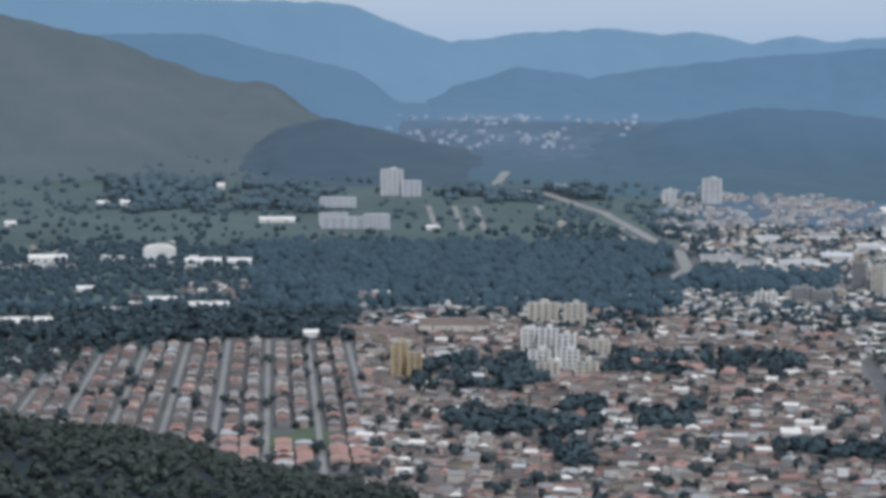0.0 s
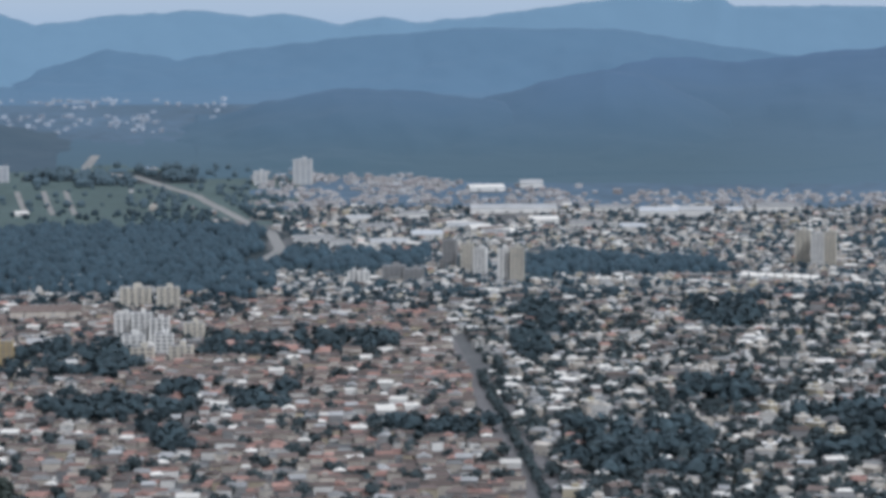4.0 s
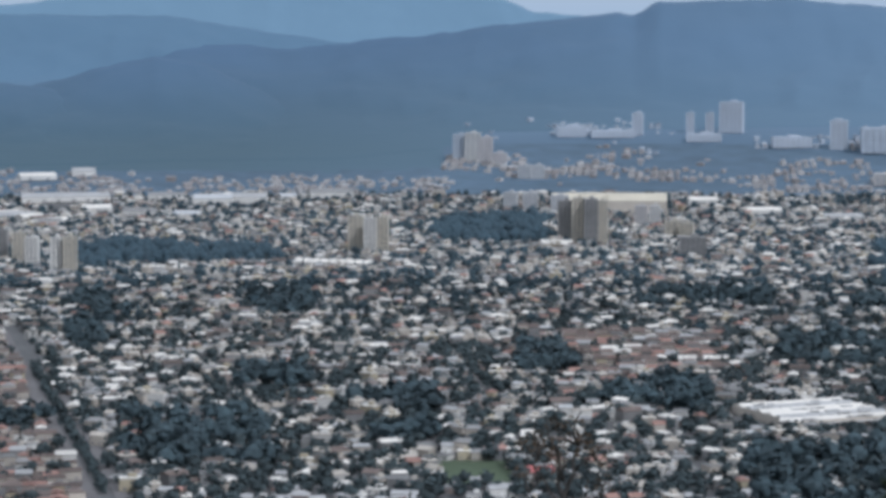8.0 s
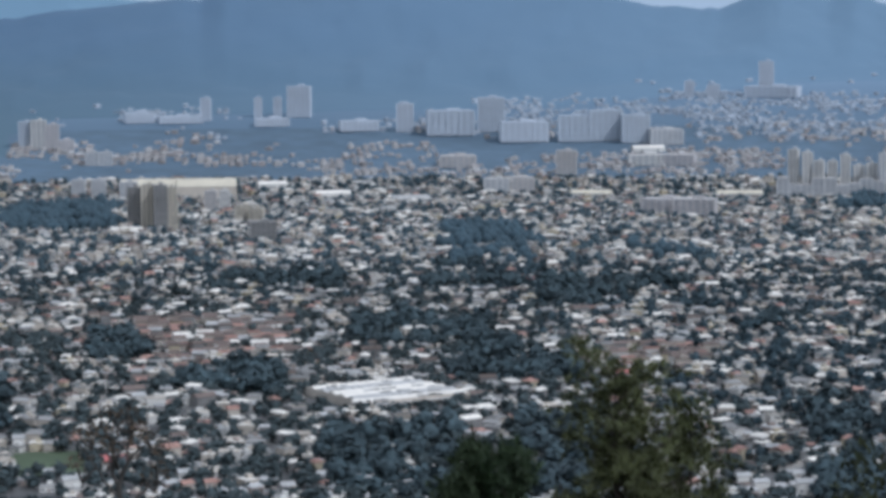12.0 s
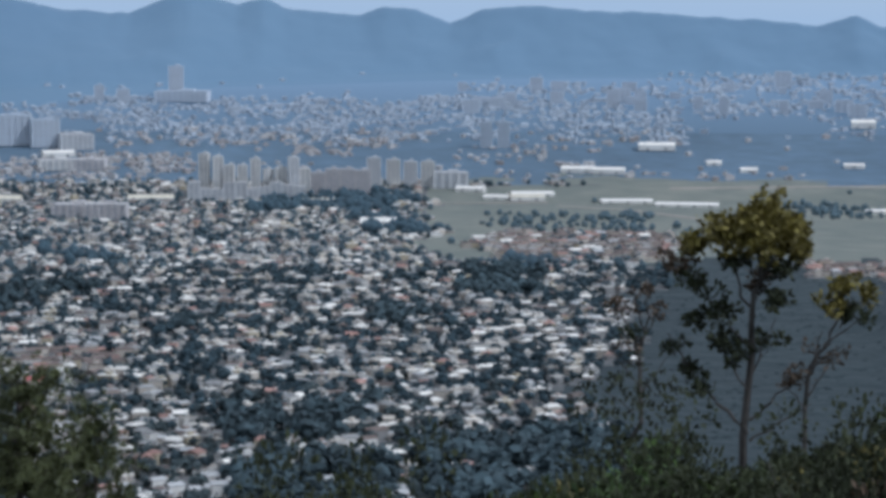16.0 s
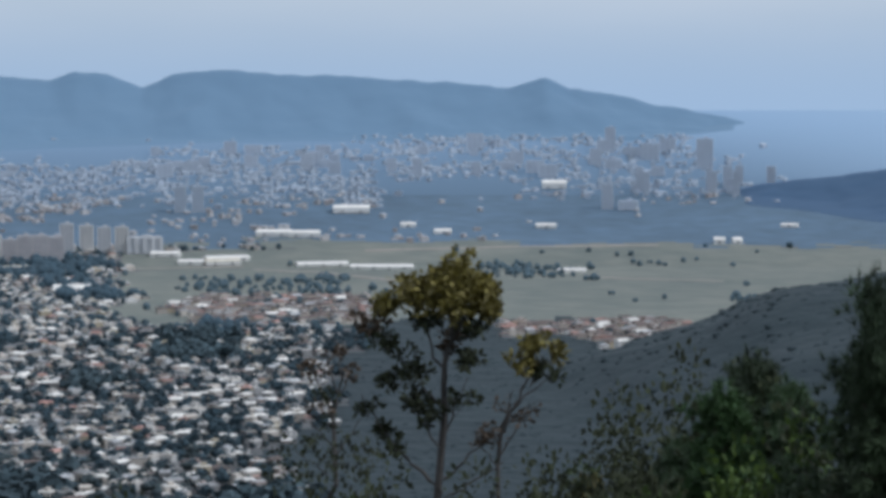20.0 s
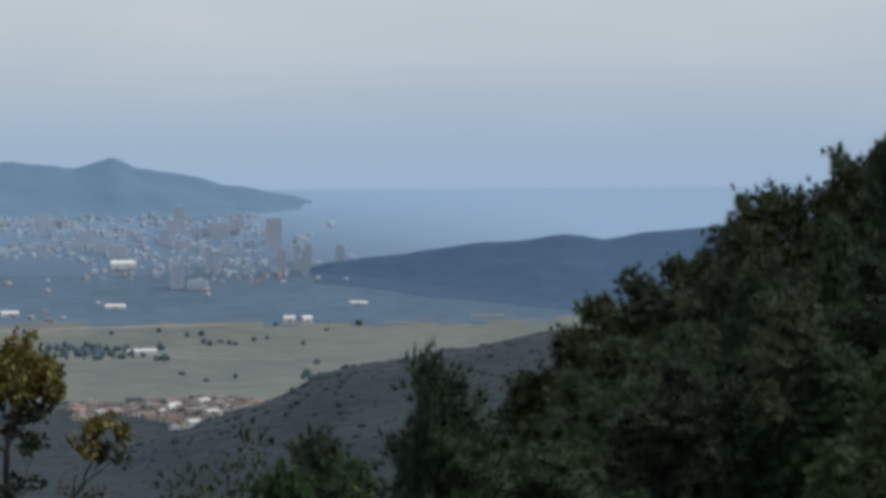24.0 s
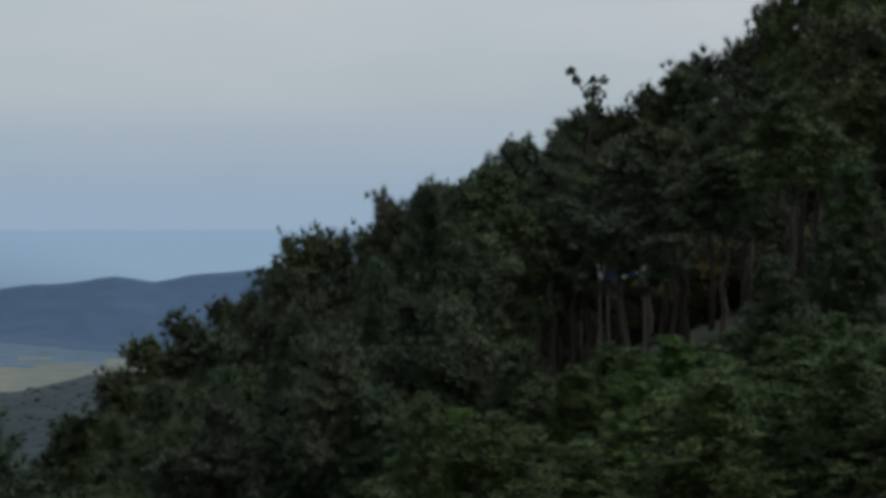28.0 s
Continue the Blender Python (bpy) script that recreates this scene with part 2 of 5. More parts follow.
    "ridge_mid": material("haze_blue_mid_ridge", (0.060, 0.105, 0.172), 1.0, 0.10, 0.008, 0.05, bump=0.1, hue2=(0.055, 0.094, 0.145), glow=0.5, haze_z=(60, 220, (0.048, 0.082, 0.105)), haze_x=(-1370, 160, (0.102, 0.160, 0.224))),
    "ridge_green": material("hazed_wooded_ridge", (0.052, 0.076, 0.096), 1.0, 0.2, 0.012, 0.1, bump=0.2, hue2=(0.038, 0.062, 0.086), glow=0.25),
    "ridge_dark": material("dark_wooded_spur", (0.020, 0.032, 0.036), 1.0, 0.25, 0.03, 0.2, bump=0.5, hue2=(0.014, 0.024, 0.029)),
}


# ---- terrain ----
def metres(d):
    """Plan distance from the lookout to metres."""
    return d * UNIT if d < FULL else FULL * UNIT + (d - FULL) * 0.625


def plan(r):
    """Metres from the lookout to plan distance."""
    return r / UNIT if r < FULL * UNIT else FULL + (r - FULL * UNIT) / 0.625


def step(a, b, v):
    v = min(1.0, max(0.0, (v - a) / (b - a)))
    return v * v * (3 - 2 * v)


def rise(d):
    return 100 * (max(0.0, d - 2800) / 1900) ** 1.5


def dip(d):
    """How many degrees below the horizon the valley floor shows at plan distance d."""
    return math.degrees(math.atan((PLAN_EYE - rise(d)) / d))


def reach(angle):
    """The distance in metres at which the valley floor shows that many degrees below the horizon."""
    lo, hi = 300.0, 4900.0
    for _ in range(40):
        m = (lo + hi) / 2
        lo, hi = (m, hi) if dip(m) > angle else (lo, m)
    return metres(lo)


def knots(pairs, v):
    """Smooth run through (bearing, value) pairs."""
    if v <= pairs[0][0] or len(pairs) == 1:
        return pairs[0][1]
    for (a, p), (c, q) in zip(pairs, pairs[1:]):
        if v <= c:
            return p + (q - p) * (0.65 * (v - a) / (c - a) + 0.35 * step(a, c, v))
    return pairs[-1][1]


def rough(x, y, size, seed=0.0):
    return noise.fractal(Vector((x / size, y / size, seed)), 1.0, 2.0, 4)


def ground(x, y):
    r, a = math.hypot(x, y), math.degrees(math.atan2(x, y))
    # the lookout's own hill, falling away below the view
    near = EYE - 1.7 - 0.25 * r - 4.0 * step(1, 12, r)
    # shoulder with scrub, in front of the city's end
    near += 0.1 * r * step(4, 17, a) * (1 - step(120, 420, r)) * (1 - step(60, 90, a))
    # slope with the pines
    near += 0.16 * r * step(22, 46, a) * (1 - step(170, 430, r)) * (1 - step(80, 120, a))
    # from here on in plan units
    d = plan(r)
    f = r / d if d else UNIT
    x, y = x / f, y / f
    # wooded spur below, at the near edge of the town
    top = knots(((-80, 60), (-45.6, 56), (-41.7, 49), (-38.8, 35), (-36.5, 29), (-34, 10), (-30, -20)), a)
    brow = top - ((d - 830) / 130) ** 2 * 40 + 3 * rough(x, y, 60, 2)
    # long dark spur running down into the plain
    crest = knots(((12, -30), (16.5, 0), (18, 12), (20.5, 35), (23, 58), (27.5, 80), (45, 130), (90, 150)), a)
    spur = crest - 8 - ((d - 1500) / (520 if d < 1500 else 330)) ** 2 * 60 + 7 * rough(x, y, 130)
    z = max(rise(min(d, 4990)), PLAN_EYE - (EYE - near) / f, brow, spur) + 0.25 * rough(x, y, 40, 3) * min(1, d / 100)
    return EYE - f * (PLAN_EYE - z)


def at(bearing, d):
    x, y = d * math.sin(radians(bearing)), d * math.cos(radians(bearing))
    return Vector((x, y, ground(x, y)))


def mesh(name, verts, faces, mats, index=None, smooth=False, parent=None, label=""):
    me = bpy.data.meshes.new(name)
    me.from_pydata([tuple(v) for v in verts], [], [tuple(f) for f in faces])
    for m in mats:
        me.materials.append(m)
    if index is not None:
        me.polygons.foreach_set("material_index", np.array(index, dtype=np.int32))
    if smooth:
        me.polygons.foreach_set("use_smooth", np.ones(len(me.polygons), dtype=bool))
    me.update()
    ob = new(name, me)
    if parent:
        ob.parent = parent
    return tagged(ob, label) if label else ob


# land cover: bearings and dips between which a kind of ground lies
WOODS = ((-39.7, -29.9, 4.25, 5.8), (-47, -37.5, 5.75, 6.5), (-36, -33.1, 7.0, 7.75), (-35.4, -32.6, 8.2, 8.75), (-32.4, -31.7, 7.9, 9.8),
         (-31.3, -27.0, 6.92, 7.25), (-30.9, -29.1, 8.1, 8.5), (-27.9, -24.7, 8.9, 9.15), (-23.0, -19.8, 9.0, 10.1), (-17.8, -15.6, 8.5, 8.9),
         (-14.4, -12.9, 7.45, 7.95), (-7.9, -5.6, 7.1, 7.75), (-5.3, -4.1, 7.15, 7.95), (-5.6, -3.8, 4.95, 6.0), (-15.8, -12.9, 4.35, 4.95),
         (-11.6, -9.7, 8.25, 8.8), (-8.4, -5.5, 9.65, 11.2), (-5.4, -2.4, 8.1, 8.6), (-3.8, -2.1, 9.3, 11.4), (-19.9, -18.9, 6.15, 6.75),
         (-24.2, -23.4, 6.2, 7.6), (-17.2, -15.5, 9.3, 9.6), (-3.2, -1.4, 6.45, 6.85), (-1.2, 0.1, 5.45, 5.75), (-10.7, -8.2, 6.1, 6.45),
         (2.7, 6.3, 9.1, 9.9), (3.2, 7.4, 10.3, 11.4), (7.4, 12.4, 9.7, 11.4), (8.8, 10.6, 5.6, 6.4), (5.8, 7.4, 4.7, 5.1), (-24.5, -19.6, 5.0, 5.45),
         (-29.5, -26.5, 4.9, 5.3), (3.5, 7.0, 4.1, 4.5), (-20.3, -18.6, 7.9, 8.3), (-42.9, -40.7, 2.75, 3.5), (-39.9, -38.2, 2.9, 3.5), (-35.5, -31.5, 2.95, 3.2),
         (-6.5, -0.2, 6.2, 6.4), (1.2, 2.6, 7.0, 7.3), (6.5, 8.0, 6.9, 7.2))
PASTURES = ((-46, -39.5, 3.4, 4.2), (-39.5, -33.2, 3.35, 4.25))
FIELDS = ((7.6, 30, 3.75, 5.6), (-37.6, -37.0, 5.6, 5.75))
PITCHES = ((-15.9, -14.0, 9.95, 10.5), (-39.6, -37.7, 8.55, 9.0))
GROVES = ((15.8, 18.3, 4.25, 4.6), (13.0, 15.5, 4.9, 5.05), (19, 21, 4.1, 4.25), (21.5, 24, 5.0, 5.15), (9, 12.5, 4.55, 4.95))


def in_any(zones, a, p, soft=0.0):
    return any(l - soft < a < r + soft and t - soft < p < u + soft for l, r, t, u in zones)


AVENUE = (Vector((-652, 1362)) * UNIT, Vector((-398, 907)) * UNIT)


def left_of_avenue(x, y):
    p, q = AVENUE
    return (q.x - p.x) * (y - p.y) - (q.y - p.y) * (x - p.x) < 0


@functools.lru_cache(8)
def cover(x, y):
    """What lies at a place: wood, field, rows, red, city, far, plain or hill."""
    height, west = ground(x, y), left_of_avenue(x, y)
    r, a = math.hypot(x, y), math.degrees(math.atan2(x, y))
    d = plan(r)
    f = r / d
    x, y = x / f, y / f
    p = dip(d) + 0.15 * rough(x, y, 70, 7)
    a2 = a + 0.8 * rough(x, y, 110, 5)
    if PLAN_EYE - (EYE - height) / f > rise(d) + 6 or d < 880:
        return "hill"
    if in_any(WOODS, a2, p) and (d > 1900 or rough(x, y, 24, 19) > -0.16):
        return "wood"
    if in_any(GROVES, a2 + 0.4 * rough(x, y, 50, 4), p):
        return "grove"
    if (8.9 < a2 < 13.4 and 5.0 < p < 5.6) or (16 < a2 < 20.3 and 5.62 < p < 6.0 + 0.3 * rough(x, y, 70, 6)):
        return "red"
    if in_any(PASTURES, a2 + 1.2 * rough(x, y, 150, 14), p + 0.35 * rough(x, y, 120, 15)):
        return "pasture"
    if in_any(PITCHES, a2, p):
        return "pitch"
    if in_any(FIELDS, a2, p + 0.15 * rough(x, y, 160, 8)):
        return "field"
    if a < -37.2 and p > 6.5 + 0.12 * max(0, -41.5 - a) ** 1.5:
        return "rows"
    a3 = a + 1.6 * rough(x, y, 90, 33)
    if a3 < -29.5 and p < 3.35:
        return "far" if p < 2.2 and -36.8 < a else "slope" if p < 2.85 and a > -37 else "meadow"
    if a < -37.4 or (p < 5.45 and a3 < -30):
        return "park"
    if a + 1.6 * rough(x, y, 80, 31) > 12.6 - max(0, p - 6) * 0.5 and p > 5.5:
        return "hill"
    if a > 8 and p < 3.8:
        return "plain"
    if p < 3.6 and a < -15.5:
        return "slope" if p < 3.25 - 0.5 * step(-24, -30, a) else "far"
    if west and p > 6.15 + 0.3 * rough(x, y, 90, 17):
        return "red"
    if -14.1 < a2 < -9.2 and 7.0 < p < 8.0 or -1.9 < a2 < 0.3 and 7.7 < p < 8.3:
        return "red"
    if a < -15.5 and d > 3050:
        return "slope"
    return "far" if d > 2700 else "city"


def build_ground():
    bearings = [-180 + 10 * i for i in range(12)] + [-60 + 0.4 * i for i in range(300)] + [60 + 10 * i for i in range(12)]
    rings = [1.5 * 1.052 ** i for i in range(160)]
    rings = [r for r in rings if r < 900 * UNIT] + [metres(900 + 18 * i) for i in range(122)] + [metres(3100 + 45 * i) for i in range(42)]
    verts, faces, index = [(0, 0, ground(0, 0.01))], [], []
    n = len(bearings)
    kind = {"wood": 1, "field": 2, "rows": 3, "red": 3, "city": 3, "far": 6, "hill": 1, "plain": 6, "park": 0, "slope": 7, "meadow": 0, "pasture": 0, "grove": 2, "pitch": 9}
    for r in rings:
        for a in bearings:
            verts.append(tuple(at(a, r)))
    for j in range(n):
        faces.append((0, 1 + (j + 1) % n, 1 + j))
        index.append(1)
    for i in range(len(rings) - 1):
        for j in range(n):
            p, q = 1 + i * n + j, 1 + i * n + (j + 1) % n
            faces.append((p, q, q + n, p + n))
            v, w = verts[p], verts[q + n]
            k = kind[cover((v[0] + w[0]) / 2, (v[1] + w[1]) / 2)]
            far_r = plan(rings[i])
            # far ground faces take the materials with haze in their colour
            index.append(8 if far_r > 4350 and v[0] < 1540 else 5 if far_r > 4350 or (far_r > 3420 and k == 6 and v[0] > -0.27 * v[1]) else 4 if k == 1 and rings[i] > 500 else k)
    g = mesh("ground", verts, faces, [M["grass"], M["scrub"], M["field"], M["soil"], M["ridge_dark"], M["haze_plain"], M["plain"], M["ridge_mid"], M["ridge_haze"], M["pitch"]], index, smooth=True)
    tagged(g, "valley floor of grass, scrub, dry fields and bare town ground", "ground", kind="structure")


build_ground()


def ridge(name, label, mat, d, deep, crest, rough_size, amp, seed, cat="mountain", bow=1.35):
    """A mountain range: its crest follows the heights over the bearings, with spurs that run down towards the valley."""
    a0, a1 = crest[0][0], crest[-1][0]
    n = int((a1 - a0) / 0.1)
    verts, faces = [], []
    rows = 26
    for i in range(n + 1):
        a = a0 + (a1 - a0) * i / n
        top = PLAN_EYE + d * math.tan(radians(knots(crest, a)))
        depth = knots(deep, a)
        foot = rise(d - depth) - 8
        for j in range(rows + 3):
            s = j / rows
            r = d - depth * (1 - s) if s <= 1 else d + 0.12 * depth * (j - rows)
            x, y = r * math.sin(radians(a)), r * math.cos(radians(a))
            lift = s ** bow if s <= 1 else 1 - 0.25 * (j - rows)
            w = rough(x, y, rough_size, seed) * amp
            spur = abs(noise.noise(Vector((a * 220 / rough_size + 0.4 * w / max(amp, 1), seed, 0.3 * s)))) * 2 - 0.5
            z = foot + (top - foot) * lift + (w - amp * 0.3 * spur) * math.sin(math.pi * min(s, 1)) ** 0.8
            z += 0.08 * amp * rough(x, y, rough_size * 0.25, seed + 9) + 0.2 * amp * rough(x, y, rough_size * 0.13, seed + 5)
            z = max(z, rise(r) + (2.5 * s if s > 0.05 and top > rise(d) + 6 else -8))
            f = metres(r) / r
            verts.append((x * f, y * f, EYE - f * (PLAN_EYE - z)))
    m = rows + 3
    for i in range(n):
        for j in range(m - 1):
            p = i * m + j
            faces.append((p, p + m, p + m + 1, p + 1))
    return tagged(mesh(name, verts, faces, [M[mat]], smooth=True), label, cat, kind="structure")


# no air is simulated: each range carries its haze in its material
ridge("backdrop_far_range", "mountain range on the horizon, coloured pale blue for haze", "ridge_far", 4930, ((0, 250),),
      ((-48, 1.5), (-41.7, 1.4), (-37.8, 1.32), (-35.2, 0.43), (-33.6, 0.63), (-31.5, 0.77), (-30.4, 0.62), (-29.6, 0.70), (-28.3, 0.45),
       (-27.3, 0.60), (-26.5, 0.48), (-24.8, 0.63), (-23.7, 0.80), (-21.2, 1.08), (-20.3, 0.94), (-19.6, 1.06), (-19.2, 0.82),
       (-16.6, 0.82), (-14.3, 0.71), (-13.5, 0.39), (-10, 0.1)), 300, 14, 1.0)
ridge("backdrop_side_range", "mountain shoulder behind the valley town, coloured blue for haze", "ridge_haze", 4800, ((0, 300),),
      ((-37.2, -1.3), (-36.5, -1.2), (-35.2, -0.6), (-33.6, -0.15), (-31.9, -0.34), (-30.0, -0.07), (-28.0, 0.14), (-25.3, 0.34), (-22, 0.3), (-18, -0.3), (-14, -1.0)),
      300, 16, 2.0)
ridge("backdrop_main_range", "long wooded mountain range behind the city, coloured blue for haze", "ridge_mid", 4700, ((-31, 1000), (-26, 1650), (-18, 1600), (-15.8, 1450), (-14.5, 1150), (-3, 1000), (3, 560), (10, 380), (20, 300), (22.3, 110), (23.5, 20)),
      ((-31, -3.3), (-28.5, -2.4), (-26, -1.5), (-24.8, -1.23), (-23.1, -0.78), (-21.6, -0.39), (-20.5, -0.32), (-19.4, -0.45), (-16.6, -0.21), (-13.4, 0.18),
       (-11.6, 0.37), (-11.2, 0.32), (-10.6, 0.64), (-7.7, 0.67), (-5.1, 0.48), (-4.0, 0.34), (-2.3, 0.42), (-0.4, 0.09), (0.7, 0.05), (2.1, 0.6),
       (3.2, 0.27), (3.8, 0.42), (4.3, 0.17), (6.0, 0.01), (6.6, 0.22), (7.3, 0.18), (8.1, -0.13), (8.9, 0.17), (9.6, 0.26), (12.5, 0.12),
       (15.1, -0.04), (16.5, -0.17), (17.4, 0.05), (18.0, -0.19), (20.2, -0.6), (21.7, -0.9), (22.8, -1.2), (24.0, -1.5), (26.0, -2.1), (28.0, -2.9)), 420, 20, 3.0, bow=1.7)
ridge("backdrop_range_foot", "lower wooded shoulder of the haze-blue range", "ridge_mid", 4050, ((0, 900),),
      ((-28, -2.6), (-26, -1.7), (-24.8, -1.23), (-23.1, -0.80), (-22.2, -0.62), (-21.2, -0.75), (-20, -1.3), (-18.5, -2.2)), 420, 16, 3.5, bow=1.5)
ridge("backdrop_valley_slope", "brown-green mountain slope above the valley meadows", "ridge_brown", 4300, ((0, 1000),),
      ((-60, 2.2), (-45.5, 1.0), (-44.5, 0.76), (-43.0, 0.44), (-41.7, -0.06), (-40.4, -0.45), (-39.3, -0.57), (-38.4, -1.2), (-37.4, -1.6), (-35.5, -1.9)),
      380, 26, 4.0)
ridge("backdrop_side_slope", "slope behind the brown hill, coloured blue for haze", "ridge_haze", 4600, ((0, 500),),
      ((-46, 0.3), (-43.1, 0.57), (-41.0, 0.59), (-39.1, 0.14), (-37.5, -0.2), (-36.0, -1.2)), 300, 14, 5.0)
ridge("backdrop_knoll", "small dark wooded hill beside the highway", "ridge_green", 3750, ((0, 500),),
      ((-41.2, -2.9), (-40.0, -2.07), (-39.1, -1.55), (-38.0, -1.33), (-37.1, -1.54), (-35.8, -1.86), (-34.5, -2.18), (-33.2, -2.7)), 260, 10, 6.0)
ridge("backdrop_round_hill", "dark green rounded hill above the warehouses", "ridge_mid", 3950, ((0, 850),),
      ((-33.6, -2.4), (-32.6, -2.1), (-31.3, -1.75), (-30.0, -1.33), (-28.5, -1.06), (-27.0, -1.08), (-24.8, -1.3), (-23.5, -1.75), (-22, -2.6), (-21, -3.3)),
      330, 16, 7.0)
ridge("backdrop_plain_hills", "low wooded hills beyond the plain, coloured blue for haze", "hills", 3500, ((21, 120), (23, 260), (25, 450), (29, 700)),
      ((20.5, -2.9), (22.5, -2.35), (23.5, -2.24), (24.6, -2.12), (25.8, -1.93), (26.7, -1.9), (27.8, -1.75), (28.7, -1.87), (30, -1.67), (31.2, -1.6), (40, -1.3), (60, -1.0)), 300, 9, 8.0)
ridge("backdrop_horizon_plain", "far plain coloured to fade into blue haze", "haze_plain", 4940, ((0, 120),),
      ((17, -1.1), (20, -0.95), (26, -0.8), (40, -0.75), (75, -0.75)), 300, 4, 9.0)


# ---- building blocks ----
def part(name, bm, mat, parent=None, label=""):
    me = bpy.data.meshes.new(name)
    bm.to_mesh(me)
    bm.free()
    me.materials.append(mat)
    ob = new(name, me)
    ob.parent = parent
    return tagged(ob, label) if label else ob


def boxes(*sizes, bevel=0.0):
    """Boxes given as (x, y, z, width, depth, height), z their foot, in one bmesh."""
    bm = bmesh.new()
    for x, y, z, w, d, h in sizes:
        bmesh.ops.create_cube(bm, size=1, matrix=Matrix.Translation((x, y, z + h / 2)) @ Matrix.Diagonal((w, d, h, 1)))
    if bevel:
        bmesh.ops.bevel(bm, geom=bm.edges[:], offset=bevel, segments=1, affect="EDGES")
    return bm


def gable(w, d, z, h, over=0.4, thick=0.18, hip=0.0):
    """A pitched roof slab, ridge along x."""
    bm = bmesh.new()
    x, y = w / 2 + over, d / 2 + over
    rings = []
    for lift in (0, thick):
        rings.append([bm.verts.new(v) for v in ((-x, -y, z + lift), (x, -y, z + lift), (x, y, z + lift), (-x, y, z + lift),
                                                (-x + hip, 0, z + h + lift), (x - hip, 0, z + h + lift))])
    a, b = rings
    for f in ((b[0], b[1], b[5], b[4]), (b[2], b[3], b[4], b[5]), (b[1], b[2], b[5]), (b[3], b[0], b[4]),
              (a[1], a[0], a[4], a[5]), (a[3], a[2], a[5], a[4]), (a[2], a[1], a[5]), (a[0], a[3], a[4])):
        bm.faces.new(f)
    for i in range(4):
        j = (i + 1) % 4
        bm.faces.new((a[i], a[j], b[j], b[i]))
    return bm


def thing(name, label, category, m, group="", kind=""):
    ob = tagged(new(name), label, category, group, kind)
    ob.matrix_world = m
    return ob


class Batch:
    """Many small pieces in one mesh."""

    def __init__(self):
        self.v, self.f, self.m, self.n = [], [], [], 0

    def add(self, verts, faces, index):
        self.v.append(verts)
        self.f.extend([tuple(i + self.n for i in f) for f in faces])
        self.m.extend(index)
        self.n += len(verts)

    def link(self, name, mats, label, category, smooth=False):
        if not self.n:
            return None
        ob = mesh(name, np.concatenate(self.v).tolist(), self.f, mats, self.m, smooth)
        return tagged(ob, label, category, kind="stuff")


TOWN = ("white", "cream", "grey", "brick", "red", "rust", "zinc", "lime", "glass", "ochre")
TI = {k: i for i, k in enumerate(TOWN)}
BOXF = ((0, 1, 5, 4), (1, 2, 6, 5), (2, 3, 7, 6), (3, 0, 4, 7), (4, 5, 6, 7))


def box_verts(x0, x1, y0, y1, z0, z1):
    return [(x0, y0, z0), (x1, y0, z0), (x1, y1, z0), (x0, y1, z0), (x0, y0, z1), (x1, y0, z1), (x1, y1, z1), (x0, y1, z1)]


def house_shape(kind, w, d, h, wall, roof):
    """One small house as (vertices, faces, material numbers): pitched, hipped, flat or two-part."""
    v, f, m = [], [], []

    def put(verts, faces, mat):
        k = len(v)
        v.extend(verts)
        f.extend([tuple(i + k for i in q) for q in faces])
        m.extend([mat] * len(faces))

    put(box_verts(-w / 2, w / 2, -d / 2, d / 2, -1.5, h), BOXF, wall)
    if kind in ("gable", "hip"):
        x, y, t = w / 2 + 0.4, d / 2 + 0.5, 0.22 * d
        c = 0.32 * d if kind == "hip" else 0
        put([(-x, -y, h - 0.1), (x, -y, h - 0.1), (x, y, h - 0.1), (-x, y, h - 0.1), (-x + c, 0, h + t), (x - c, 0, h + t)],
            ((0, 1, 5, 4), (2, 3, 4, 5), (1, 2, 5), (3, 0, 4), (3, 2, 1, 0)), roof)
    elif kind == "shed":
        x, y = w / 2 + 0.3, d / 2 + 0.4
        put([(-x, -y, h), (x, -y, h), (x, y, h + 0.9), (-x, y, h + 0.9), (-x, -y, h + 0.2), (x, -y, h + 0.2), (x, y, h + 1.1), (-x, y, h + 1.1)], BOXF, roof)
    else:
        put(box_verts(-w / 2 - 0.2, w / 2 + 0.2, -d / 2 - 0.2, d / 2 + 0.2, h, h + 0.45), BOXF, roof)
        put(box_verts(-w * 0.1, w * 0.25, -d * 0.1, d * 0.3, h + 0.45, h + 2.2), BOXF, wall)
    # windows and door on the two long fronts
    for s in (-1, 1):
        y = s * (d / 2 + 0.05)
        for c in (-0.3, 0.25):
            q = [(c * w - 0.7, y, 0.9), (c * w + 0.7, y, 0.9), (c * w + 0.7, y, 2.1), (c * w - 0.7, y, 2.1)]
            put(q if s < 0 else q[::-1], ((0, 1, 2, 3),), TI["glass"])
    return np.array(v), f, m


def random_house(rng, redness, brightness):
    w, d = rng.uniform(6.5, 13), rng.uniform(6, 9.5)
    h = rng.choice((2.9, 3.1, 3.4, 5.6, 6.2))
    wall = TI[rng.choice(("white", "cream", "cream", "grey", "grey", "brick", "grey", "white", "cream") + (("ochre",) if rng.random() < 0.3 else ()))]
    if rng.random() < redness:
        kind, roof = rng.choice(("gable", "gable", "hip", "shed")), rng.choice(("red", "rust", "rust"))
    else:
        kind = rng.choice(("gable", "flat", "flat", "shed", "hip"))
        roof = "lime" if rng.random() < brightness else rng.choice(("zinc", "zinc", "grey", "grey", "grey", "rust", "cream"))
    return house_shape(kind, w, d, h, wall, TI[roof])


def turned(verts, angle, p, size=1.0):
    c, s = math.cos(radians(angle)) * size, math.sin(radians(angle)) * size
